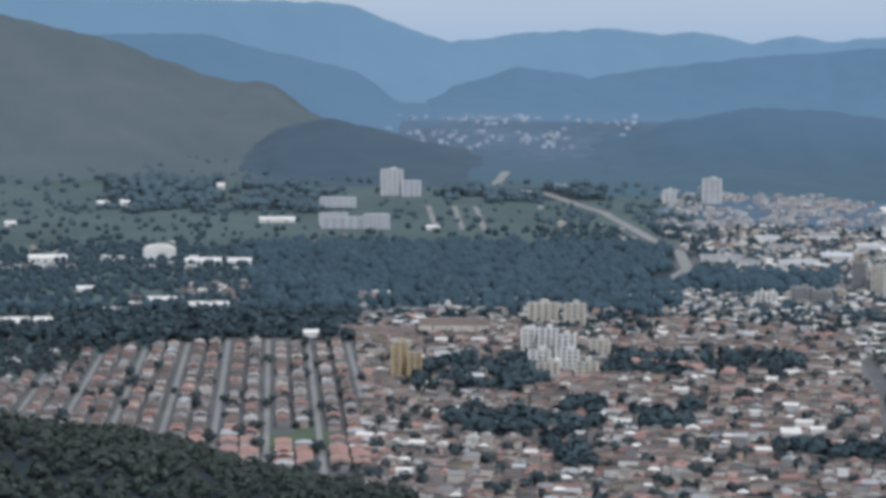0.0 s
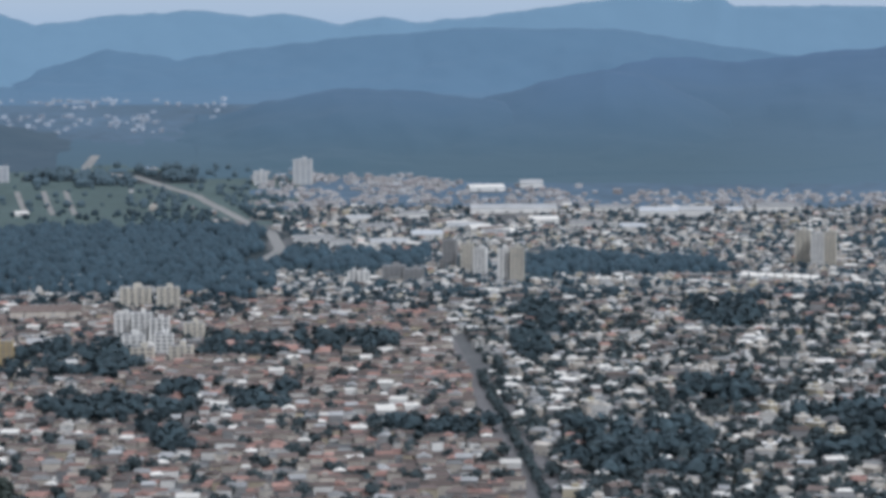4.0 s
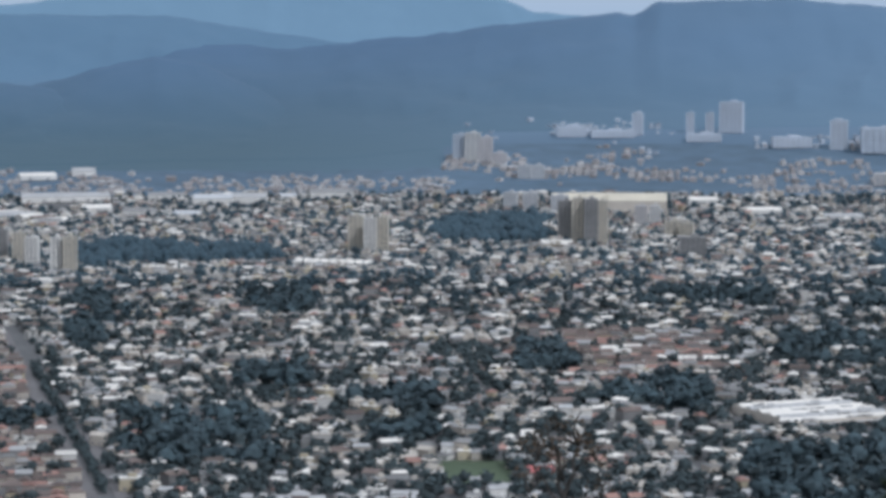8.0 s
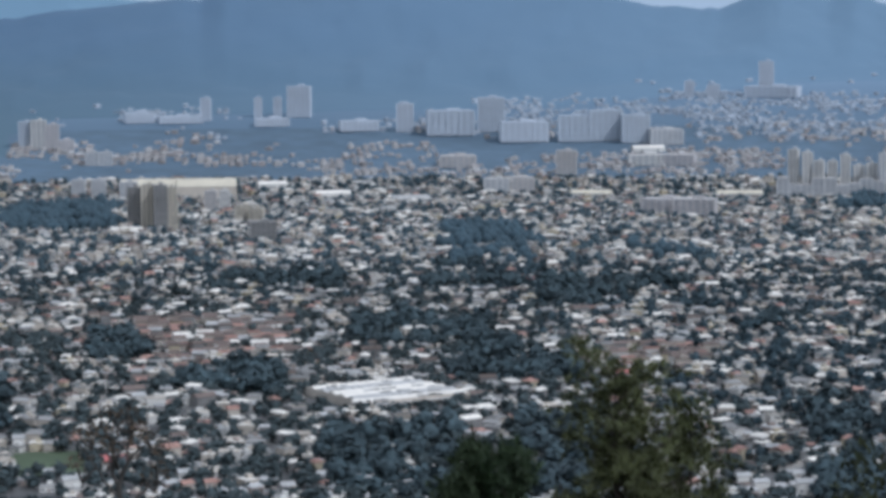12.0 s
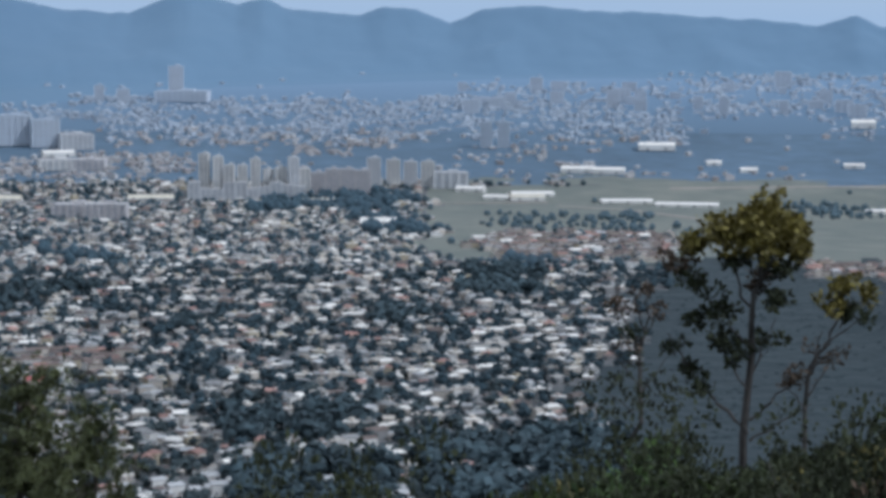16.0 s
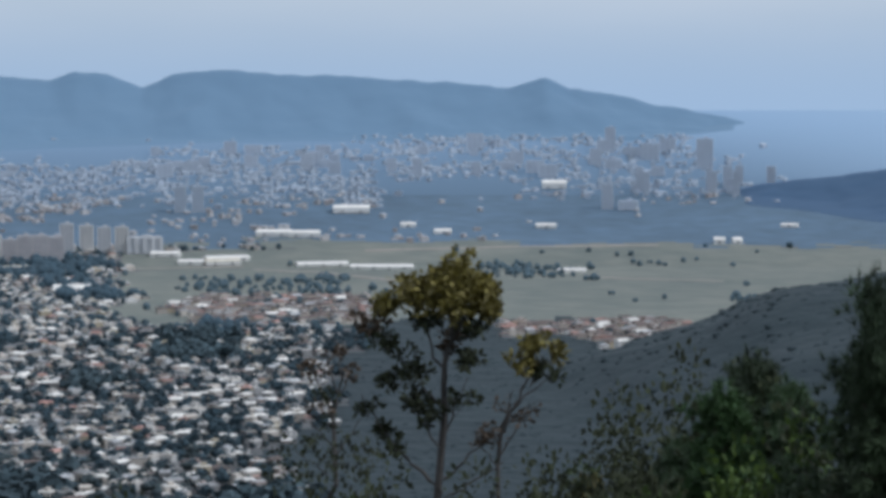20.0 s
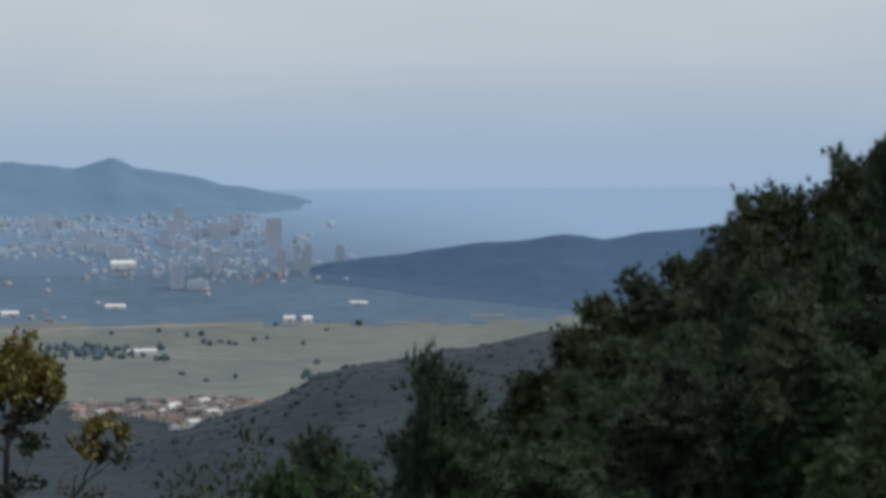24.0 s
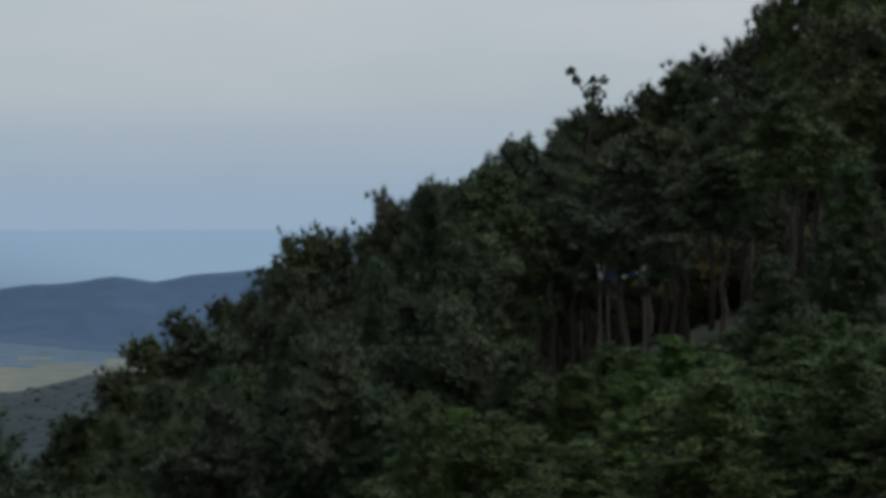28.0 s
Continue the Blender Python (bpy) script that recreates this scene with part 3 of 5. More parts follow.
    out = np.empty_like(verts)
    out[:, 0] = verts[:, 0] * c - verts[:, 1] * s + p[0]
    out[:, 1] = verts[:, 0] * s + verts[:, 1] * c + p[1]
    out[:, 2] = verts[:, 2] * size + p[2]
    return out


# ---- town houses ----
rng = random.Random(11)
SHAPES = {k: [random_house(rng, r, b) for _ in range(60)] for k, (r, b) in
          {"red": (0.76, 0.2), "rows": (0.75, 0.1), "city": (0.12, 0.33), "far": (0.3, 0.4), "park": (0.3, 0.6), "plain": (0.1, 0.8), "meadow": (0.1, 0.8)}.items()}
FILLED = {"red": 0.9, "rows": 0.97, "city": 0.6, "far": 0.24, "park": 0.035, "plain": 0.045, "meadow": 0.01}
ROADS = []          # strips of (from, to, width), kept clear of houses
LANDMARKS = []      # (x, y, radius), kept clear of houses


def clear_of(x, y, margin=2.5):
    for p, q, w in ROADS:
        e = q - p
        t = max(0.0, min(1.0, ((x - p.x) * e.x + (y - p.y) * e.y) / e.length_squared))
        if math.hypot(x - p.x - t * e.x, y - p.y - t * e.y) < w / 2 + margin:
            return False
    return all(math.hypot(x - a, y - c) > r + margin for a, c, r in LANDMARKS)


def lots(angle, front, row, street, kinds, d0, d1, a0, a1):
    """House lots in back-to-back rows along parallel streets; front, row and street in metres, the reach in plan units."""
    c, s = math.cos(radians(angle)), math.sin(radians(angle))
    period = 2 * row + street
    pts = [(metres(d) * math.sin(radians(a)), metres(d) * math.cos(radians(a))) for d in (d0, d1) for a in np.linspace(a0, a1, 9)]
    us, vs = [x * s + y * c for x, y in pts], [x * c - y * s for x, y in pts]
    for i in range(int(min(vs) / period) - 1, int(max(vs) / period) + 2):
        for j in range(int(min(us) / front) - 1, int(max(us) / front) + 2):
            if (j + 5 * i) % 14 == 0:
                continue
            for side in (0, 1):
                v, u = i * period + (side + 0.5) * row, j * front
                x, y = u * s + v * c, u * c - v * s
                d, a = plan(math.hypot(x, y)), math.degrees(math.atan2(x, y))
                if d0 < d < d1 and a0 < a < a1 and cover(x, y) in kinds and clear_of(x, y):
                    yield x, y, d, a, side


HIGHWAY = [at(a, reach(p)).xy for a, p in ((-33.9, 2.55), (-34.2, 2.9), (-33.0, 3.05), (-31.6, 3.5), (-30.6, 4.05), (-29.9, 4.35), (-29.7, 4.75), (-30.3, 5.15))]
ROADS += [(p, q, 42) for p, q in zip(HIGHWAY, HIGHWAY[1:])]
ROADS.append((AVENUE[0], AVENUE[1] + (AVENUE[1] - AVENUE[0]) * 0.1, 18))


# ---- towers and large buildings ----
def tower(bearing, d, w, h, mat="cream", deep=None, turn=0.0, bays=4, name="apartment_tower", label="", tank=True):
    """A block of flats: core, piers, window strips between them, slab edges and a roof house."""
    f = metres(d) / d
    deep = (deep or max(9.0, 0.6 * w)) * f
    w, h = w * f, h * f
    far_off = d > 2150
    # distant towers swap to the copies that carry haze in their colour
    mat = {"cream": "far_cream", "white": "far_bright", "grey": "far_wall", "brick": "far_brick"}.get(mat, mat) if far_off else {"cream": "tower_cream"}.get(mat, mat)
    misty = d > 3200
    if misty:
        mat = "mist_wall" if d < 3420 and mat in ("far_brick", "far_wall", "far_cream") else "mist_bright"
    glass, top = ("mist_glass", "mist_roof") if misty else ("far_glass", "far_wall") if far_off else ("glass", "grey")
    p = at(bearing, metres(d))
    LANDMARKS.append((p.x, p.y, max(w, deep) * 0.55))
    t = thing(name, label or "pale concrete apartment tower with vertical window strips", "building",
              pose(p.x, p.y, p.z - 0.5, 0, 0, -bearing + turn), "city towers")
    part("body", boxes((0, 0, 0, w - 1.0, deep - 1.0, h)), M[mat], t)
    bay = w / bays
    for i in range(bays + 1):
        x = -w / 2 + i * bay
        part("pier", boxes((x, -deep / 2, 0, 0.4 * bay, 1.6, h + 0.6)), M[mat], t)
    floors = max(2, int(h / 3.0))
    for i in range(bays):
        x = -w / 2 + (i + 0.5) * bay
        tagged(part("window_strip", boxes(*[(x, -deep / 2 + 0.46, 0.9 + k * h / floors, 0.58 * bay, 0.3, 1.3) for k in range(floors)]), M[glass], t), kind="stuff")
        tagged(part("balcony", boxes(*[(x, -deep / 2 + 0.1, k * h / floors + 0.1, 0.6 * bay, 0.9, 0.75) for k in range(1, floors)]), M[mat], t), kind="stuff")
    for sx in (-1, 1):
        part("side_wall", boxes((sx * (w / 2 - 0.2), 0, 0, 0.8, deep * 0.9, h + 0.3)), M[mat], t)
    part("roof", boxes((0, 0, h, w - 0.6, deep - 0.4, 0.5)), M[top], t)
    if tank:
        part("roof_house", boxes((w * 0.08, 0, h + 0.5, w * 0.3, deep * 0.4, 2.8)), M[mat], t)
    return t


def hall(bearing, d, w, h, deep=None, mat="white", roof="lime", turn=0.0, name="warehouse", label="", arch=False):
    """A low large hall with a pitched or vaulted sheet roof, doors and a roof vent."""
    f = metres(d) / d
    deep = (deep or max(10.0, w * 0.45)) * f
    w, h = w * f, h * f
    p = at(bearing, metres(d))
    LANDMARKS.append((p.x, p.y, max(w, deep) * 0.5))
    t = thing(name, label or "long low warehouse with a bright sheet-metal roof", "building", pose(p.x, p.y, p.z - 0.4, 0, 0, -bearing + turn), "halls")
    wall = h * 0.62
    part("wall", boxes((0, 0, 0, w, deep, wall)), M[mat], t)
    if arch:
        bm = bmesh.new()
        n, ends = 12, []
        for x in (-w / 2 - 0.4, w / 2 + 0.4):
            ends.append([bm.verts.new((x, -math.cos(math.pi * i / n) * (deep / 2 + 0.4), wall + math.sin(math.pi * i / n) * (h - wall))) for i in range(n + 1)])
        for i in range(n):
            bm.faces.new((ends[0][i], ends[0][i + 1], ends[1][i + 1], ends[1][i]))
        for q in (ends[0][::-1], ends[1]):
            bm.faces.new(q)
        part("roof", bm, M[roof], t)
    else:
        part("roof", gable(w, deep, wall, h - wall), M[roof], t)
    part("vent", boxes((0, 0, h, w * 0.5, 0.9, 0.5)), M["zinc"], t)
    for i in range(max(1, int(w / 20))):
        x = -w / 2 + (i + 0.5) * w / max(1, int(w / 20))
        part("door", boxes((x, -deep / 2 - 0.05, 0.4, 4.2, 0.2, min(3.2, wall * 0.7))), M["grey"], t)
    return t


# meadows and hospital hill
tower(-36.55, 3165, 26, 33, "cream", bays=4, name="hospital_block", label="tall grey hospital block on the meadow hill")
tower(-36.1, 3150, 22, 20, "white", bays=3, name="hospital_wing", label="lower white wing beside the hospital block", tank=False)
for a_, d_, w_, h_ in ((-37.8, 2990, 41, 12), (-37.6, 2660, 52, 12), (-36.9, 2650, 26, 16), (-37.9, 2700, 30, 14)):
    tower(a_, d_, w_, h_, "white", deep=12, bays=6, name="school_block", label="long white institute block with window bands", tank=False)
hall(-41.91, 2252, 22, 13, 29, turn=90, name="vaulted_hall", label="white sports hall with a vaulted roof", arch=True)
for a_, d_, w_, h_ in ((-40.91, 2188, 32, 6), (-40.08, 2187, 21, 6), (-44.45, 2228, 34, 6.5), (-36.84, 1888, 16, 4.5), (-43.6, 1930, 14, 5), (-45.3, 2700, 12, 6),
                       (-43.2, 3000, 14, 7), (-42.7, 3010, 12, 7), (-40.5, 3240, 9.6, 9), (-39.2, 2760, 40, 6), (-41.9, 1840, 24, 5), (-40.8, 1800, 30, 5),
                       (-43.0, 1760, 36, 5), (-45.0, 1690, 40, 6), (-35.6, 2640, 14, 5), (-32.2, 3220, 12, 5), (-38.2, 1610, 22, 5)):
    hall(a_, d_, w_, h_, name="farm_shed", label="white roofed shed standing among meadows and trees")
# town of the red roofs
tower(-36.35, 1400, 8, 21, "yellow", bays=2, name="apartment_tower", label="ochre yellow apartment tower with a red roof")
tower(-36.0, 1392, 7, 16, "yellow", bays=2, label="lower ochre yellow wing of the apartment tower", name="tower_wing", tank=False)
tower(-33.04, 1698, 19.5, 14.5, "cream", bays=4, label="brown-grey apartment block above the red roofs")
tower(-32.29, 1671, 13.4, 17, "cream", bays=3, label="brown-grey apartment block above the red roofs")
for a_, d_, w_, h_, m_ in ((-33.3, 1490, 11, 19, "white"), (-32.9, 1480, 11, 20.5, "white"), (-32.5, 1470, 11, 18, "white"), (-33.1, 1440, 12, 12, "white"), (-32.4, 1425, 10, 14, "white"),
                           (-32.0, 1410, 12, 9, "cream"), (-32.9, 1405, 12, 9, "cream"), (-31.7, 1500, 11, 12, "cream")):
    tower(a_, d_, w_, h_, m_, bays=3, label="blue-white apartment block in a tight cluster" if m_ == "white" else "")
hall(-35.14, 1475, 20, 7, 14, "grey", "zinc", name="sports_hall", label="grey-green hall beside the dark park")
for i in range(5):
    hall(-37.9 + 0.42 * i, 1612 - 3 * i, 12, 8, 10, "brick", "rust", name="terrace_house", label="long terrace with dull red roof at the wood's edge")
for i in range(5):
    hall(-35.75 + 0.33 * i, 1625, 8.5, 11, 9, "cream", "rust", name="terrace_house", label="tall cream terrace with brown roof at the wood's edge")
for i in range(7):
    hall(-30.9 + 0.36 * i, 1455 - 6 * i, 9, 6, 14, "brick", "red", name="red_terrace", label="terrace with bright clay-red roof")
tower(-29.16, 3078, 21, 31, "cream", bays=3)
tower(-30.13, 3071, 14, 17, "cream", bays=2)
for a_, d_, w_, h_ in ((-28.9, 2230, 42, 9), (-28.3, 2190, 24, 8), (-27.46, 2381, 43, 8), (-27.2, 2200, 40, 8), (-26.3, 2290, 34, 8), (-25.4, 2380, 40, 9), (-24.7, 2300, 30, 8),
                       (-27.9, 2500, 30, 8), (-26.6, 2560, 36, 8), (-24.3, 2631, 108, 10), (-24.93, 2971, 50, 9), (-23.87, 3018, 33, 11), (-20.9, 2576, 48, 11), (-20.1, 2590, 46, 11),
                       (-19.2, 2620, 20, 8), (-18.22, 2667, 55, 10), (-22.6, 2420, 38, 8), (-21.5, 2380, 30, 8), (-23.6, 2480, 34, 8), (-22.0, 2650, 44, 8)):
    hall(a_, d_, w_ * 0.85, h_ * 0.9, deep=min(30, 0.5 * w_ + 8), roof=rng.choice(("zinc", "zinc", "grey", "far_bright", "lime")), turn=rng.uniform(-12, 12))
for i in range(6):
    hall(-25.9 + 0.27 * i, 2440 - 25 * i, 26, 7, 12, "white", "lime" if i % 2 else "rust", turn=38, name="factory_hall", label="slanting factory hall in a row of parallel roofs")
# city towers
for a_, d_, w_, h_, m_, n_ in ((-25.75, 1950, 9.5, 25, "grey", 3), (-25.35, 1935, 9.5, 24, "cream", 3), (-25.05, 1908, 9, 22, "white", 3), (-24.5, 1835, 9, 28, "white", 3), (-24.2, 1829, 9, 29.5, "cream", 3),
                               (-27.05, 1850, 16, 14, "grey", 4), (-26.6, 1845, 14, 12, "grey", 4), (-28.0, 1840, 7, 11, "white", 2), (-27.75, 1835, 7, 11, "white", 2),
                               (-17.63, 2000, 11, 30, "cream", 3), (-17.28, 1985, 9, 29, "white", 3), (-17.0, 1990, 9, 30, "cream", 3),
                               (-12.75, 2090, 11, 36, "grey", 3), (-12.45, 2080, 11, 39, "cream", 3), (-12.18, 2070, 10, 39, "grey", 3), (-11.93, 2074, 9, 37, "cream", 3),
                               (-14.02, 2463, 12, 18, "white", 3), (-13.57, 2464, 13, 18, "white", 3), (-12.9, 2440, 16, 17, "white", 4),
                               (-11.0, 2257, 10, 20, "grey", 3), (-10.7, 2262, 9, 20, "cream", 3), (-10.25, 2137, 14, 16, "cream", 3), (-9.95, 2130, 11, 14, "cream", 3), (-9.82, 1976, 20, 15, "grey", 5),
                               (-15.2, 3215, 16, 34, "brick", 3), (-14.9, 3200, 18, 37, "cream", 3), (-14.6, 3195, 16, 32, "brick", 3), (-14.3, 3150, 20, 15, "brick", 4),
                               (-13.7, 2953, 14, 16, "white", 3), (-13.4, 2950, 14, 16, "white", 3),
                               (-11.09, 3586, 13, 33, "white", 2), (-8.94, 3635, 32, 45, "white", 5), (-9.89, 3632, 10, 29, "grey", 2), (-9.44, 3633, 10, 29, "grey", 2), (-6.51, 3396, 21, 39, "white", 3),
                               (-12.64, 3566, 40, 15, "white", 8), (-11.7, 3560, 60, 10, "cream", 9), (-9.6, 3500, 46, 11, "cream", 7), (-7.6, 3420, 50, 14, "cream", 7),
                               (-4.53, 3394, 34, 47, "grey", 5), (-3.78, 3252, 59, 26, "white", 7), (-5.48, 3353, 61, 33, "brick", 7), (-2.77, 2740, 21, 28, "grey", 4), (-1.9, 3260, 40, 40, "brick", 5),
                               (-2.6, 3250, 40, 34, "brick", 5), (-1.2, 3230, 34, 36, "brick", 5), (-0.5, 3200, 40, 20, "white", 6), (-0.9, 2906, 44, 12, "cream", 6), (-0.2, 2900, 40, 13, "brick", 6),
                               (-0.5, 2215, 38, 14, "brick", 6), (0.2, 2200, 36, 15, "brick", 6), (-4.4, 2488, 24, 14, "white", 4), (-3.8, 2490, 22, 15, "grey", 4), (-5.3, 2880, 40, 14, "grey", 6),
                               (1.97, 3928, 80, 17, "cream", 9), (1.81, 4000, 22, 50, "white", 4), (0.6, 3900, 18, 22, "white", 3), (0.05, 3920, 14, 26, "white", 3)):
    tower(a_, d_, w_, h_, m_, bays=n_, turn=rng.uniform(-14, 14))
hall(-12.3, 2475, 66, 17, 34, "white", "cream_roof", name="shopping_mall", label="large white and cream shopping hall")
hall(-11.1, 2460, 58, 18, 34, "cream", "cream_roof", name="shopping_mall", label="large cream shopping hall")
for i in range(9):
    tower(2.45 + 0.29 * i, 2467 + rng.uniform(-30, 40), 8.5, rng.uniform(28, 46), rng.choice(("cream", "white", "cream")), bays=2, turn=rng.uniform(-20, 20), label="tower of a dense pale apartment cluster")
for i in range(10):
    tower(2.2 + 0.27 * i, 2420, 10.5, rng.uniform(12, 20), "white", bays=2, tank=False, label="lower cream block before the tower cluster", name="apartment_block")
for i in range(5):
    tower(4.7 + 0.35 * i, 2519, 14, rng.uniform(22, 27), "brick", bays=4, label="brown brick apartment slab", name="apartment_slab")
for a_, d_, w_, h_, m_ in ((6.35, 2608, 13, 32, "white"), (6.8, 2610, 13, 30, "cream"), (7.2, 2611, 13, 28, "white"), (7.6, 2612, 13, 28, "cream"), (8.13, 2615, 34, 17, "white"),
                           (8.95, 3220, 14, 34, "grey"), (9.35, 3225, 14, 34, "grey"), (18.82, 3253, 14, 33, "white"), (19.3, 3245, 24, 12, "white"), (21.05, 3884, 24, 46, "white"),
                           (18.88, 4169, 16, 40, "white")):
    tower(a_, d_, w_, h_, m_, bays=4 if w_ > 13 else 3)
for i in range(34):
    a_ = rng.uniform(8.3, 20.8)
    tower(a_, rng.uniform(3700, 4250) - 12 * max(0, a_ - 19) ** 2, rng.uniform(12, 26), rng.uniform(10, 28), rng.choice(("brick", "cream", "grey", "grey")), bays=3, tank=False,
          name="distant_block", label="distant apartment block at the mountain's foot, coloured faint for haze")
for i in range(11):
    tower(rng.uniform(19.4, 22.6), rng.uniform(3430, 3620), rng.uniform(7, 12), rng.uniform(12, 36), "white", bays=3, tank=False, name="distant_block", label="white apartment block in the far centre, coloured faint for haze")
hall(12.89, 3211, 47, 10, 30, name="stadium", label="white vaulted stadium roof on the plain", arch=True)
hall(17.59, 3565, 35, 12, 30, name="domed_hall", label="white domed hall on the plain", arch=True)
for a_, d_, w_, h_ in ((11.1, 2876, 40, 8), (11.8, 2860, 36, 8), (6.46, 2115, 31, 9), (8.6, 2560, 30, 6), (10.0, 2500, 44, 5), (12.2, 2420, 50, 4), (13.6, 2380, 60, 4), (18.0, 2330, 26, 4), (21.4, 2752, 12, 7),
                       (21.8, 2750, 10, 7), (9.2, 2450, 26, 5), (17.4, 2980, 24, 6), (15.0, 2900, 20, 6), (14.2, 3000, 18, 6), (23.0, 3000, 20, 5), (-0.9, 3100, 40, 8), (-9.6, 2560, 30, 8), (-8.2, 2420, 34, 8)):
    hall(a_, d_, w_, h_, turn=rng.uniform(-15, 15))
for a_, d_, w_, t_ in ((6.1, 2100, 15, 60), (6.85, 2095, 15, -60)):
    hall(a_, d_, w_, 7, 8, turn=t_, name="hall_wing", label="angled wing of a white roofed hall")
for a_, d_, w_, h_, r_ in ((-12.95, 2060, 26, 5, "lime"), (9.9, 2440, 34, 6, "cream_roof"), (1.2, 2420, 44, 7, "cream_roof"), (5.2, 2380, 40, 6, "cream_roof"), (-2.2, 2420, 40, 7, "cream_roof"), (-6.4, 2360, 36, 7, "zinc")):
    hall(a_, d_, w_, h_, roof=r_, turn=rng.uniform(-12, 12))
for i in range(9):
    hall(-18.95 + 0.2 * i, 1890 - 3 * i, 5.2, 6, 8, "white", "lime", name="white_town_house", label="small white house in a row before the towers")


def big_store(bearing, d, size, turn):
    """A square store hall: walls, a roof of parallel low bays, grey patches, roof lights and a loading dock."""
    size = size * UNIT
    p = at(bearing, metres(d))
    LANDMARKS.append((p.x, p.y, size * 0.66))
    t = thing("large_warehouse", "big square warehouse with a white patched roof", "building", pose(p.x, p.y, p.z - 0.4, 0, 0, -bearing + turn), "halls")
    for sx, sy in ((0, -1), (0, 1), (-1, 0), (1, 0)):
        w, dp = (size, 0.6) if sx == 0 else (0.6, size - 1.2)
        part("wall", boxes((sx * (size / 2 - 0.3), sy * (size / 2 - 0.3), 0, w, dp, 6.6)), M["cream"], t)
    n = 6
    for i in range(n):
        bay = part("roof_bay", gable(size - 1.4, size / n - 0.5, 5.9, 2.0, over=0.1), M["zinc" if i in (1, 4) else "lime"], t)
        bay.location.y = -size / 2 + (i + 0.5) * size / n
        for k in range(5):
            x = rng.uniform(-0.42, 0.42) * size
            part("roof_patch", boxes((x, bay.location.y - size / n * 0.22, 6.45, rng.uniform(4, 11), size / n * 0.42, 0.9)), M[rng.choice(("zinc", "grey", "zinc"))], t)
    for i in range(5):
        part("roof_vent", boxes((rng.uniform(-0.4, 0.4) * size, rng.uniform(-0.4, 0.4) * size, 6.6, 2.2, 2.2, 1.3)), M["grey"], t)
    for i in range(6):
        part("dock_door", boxes((-size / 2 + (i + 0.6) * size / 6.5, -size / 2 - 0.05, 0.5, 4, 0.2, 3.6)), M["grey"], t)
    part("loading_canopy", boxes((0, -size / 2 - 2, 4.3, size * 0.8, 4, 0.3)), M["zinc"], t)
    part("side_annexe", boxes((-size * 0.36, -size / 2 - 6, 0, size * 0.25, 11, 4.2)), M["white"], t)
    return t


big_store(-6.97, 1150, 56, 31)
hall(-13.32, 986, 11, 5, 9, "brick", "redbright", name="red_roof_house", label="house with a bright red roof beside the green pitch")
hall(-1.6, 1215, 14, 5, 9, "white", "redbright", turn=-20, name="red_roof_house", label="shed with a long red roof")
hall(-3.6, 1640, 10, 5, 9, "white", "redbright", name="red_roof_house", label="house with a bright red roof by the wood")

ROW_TURN = -39.3


def row_house(rng, i):
    """A small town house with its own walls, tiled roof, door and windows."""
    w, dp, h = rng.uniform(8.0, 9.8), rng.uniform(9.6, 12.6), rng.choice((2.9, 3.2, 5.4))
    roof = rng.choice(("red", "red", "red", "rust", "red", "lime", "zinc"))
    wall = rng.choice(("white", "cream", "cream", "brick", "grey"))
    say = {"red": "dull red tile", "rust": "brown weathered tile", "zinc": "grey sheet-metal", "lime": "whitewashed"}[roof]
    t = thing("row_house", f"low terraced town house with a {say} roof", "house", Matrix.Identity(4), "row houses")
    part("wall", boxes((0, 0, -1, w, dp, h + 1)), M[wall], t)
    if roof == "lime":
        part("roof", boxes((0, 0, h, w + 0.4, dp + 0.4, 0.4)), M[roof], t)
    else:
        part("roof", gable(w, dp, h, rng.uniform(1.3, 2.0), hip=rng.choice((0, 0, 1.8))), M[roof], t)
    part("door", boxes((0.1 * w, -dp / 2 - 0.03, 0, 1.0, 0.12, 2.1)), M["brick"], t)
    for x in (-0.28, 0.36):
        part("window", boxes((x * w, -dp / 2 - 0.03, 0.9, 1.4, 0.12, 1.2)), M["glass"], t)
    return t


town = Batch()
row_lots = sorted(lots(ROW_TURN, 10.0, 13.4, 8.6, ("rows",), 1080, 1560, -46.5, -37.1), key=lambda q: q[2])
ROW = [row_house(rng, i) for i in range(14)]
for k, (x, y, d, a, side) in enumerate(row_lots):
    turn = -ROW_TURN + 90 + 180 * side + rng.gauss(0, 2)
    if k < 180:
        copy_thing(rng.choice(ROW), pose(x, y, ground(x, y), 0, 0, turn))
        continue
    sh = rng.choice(SHAPES["rows"])
    town.add(turned(sh[0], turn, (x, y, ground(x, y))), sh[1], sh[2])
for ob in ROW:
    for o in [*ob.children, ob]:
        bpy.data.objects.remove(o)
town.link("row_house_quarter", [M[k] for k in TOWN], "dense rows of low houses with dull red tile roofs", "houses")
red = Batch()
SMALL = [row_house(rng, i) for i in range(10)]
near_red = sorted(lots(63, 8.2, 10.0, 6.5, ("red",), 900, 2500, -38, -22), key=lambda q: q[2])
for k, (x, y, d, a, side) in enumerate(near_red):
    turn = 27 + rng.gauss(0, 7) + 90 * (rng.random() < 0.25)
    if rng.random() > FILLED["red"]:
        continue
    x, y, s = x + rng.uniform(-1.5, 1.5), y + rng.uniform(-1.5, 1.5), rng.uniform(0.7, 1.0)
    if k < 132:
        ob = copy_thing(rng.choice(SMALL), pose(x, y, ground(x, y), 0, 0, turn))
        ob.scale = (s * 0.95, s * 0.9, s)
        continue
    sh = rng.choice(SHAPES["red"])
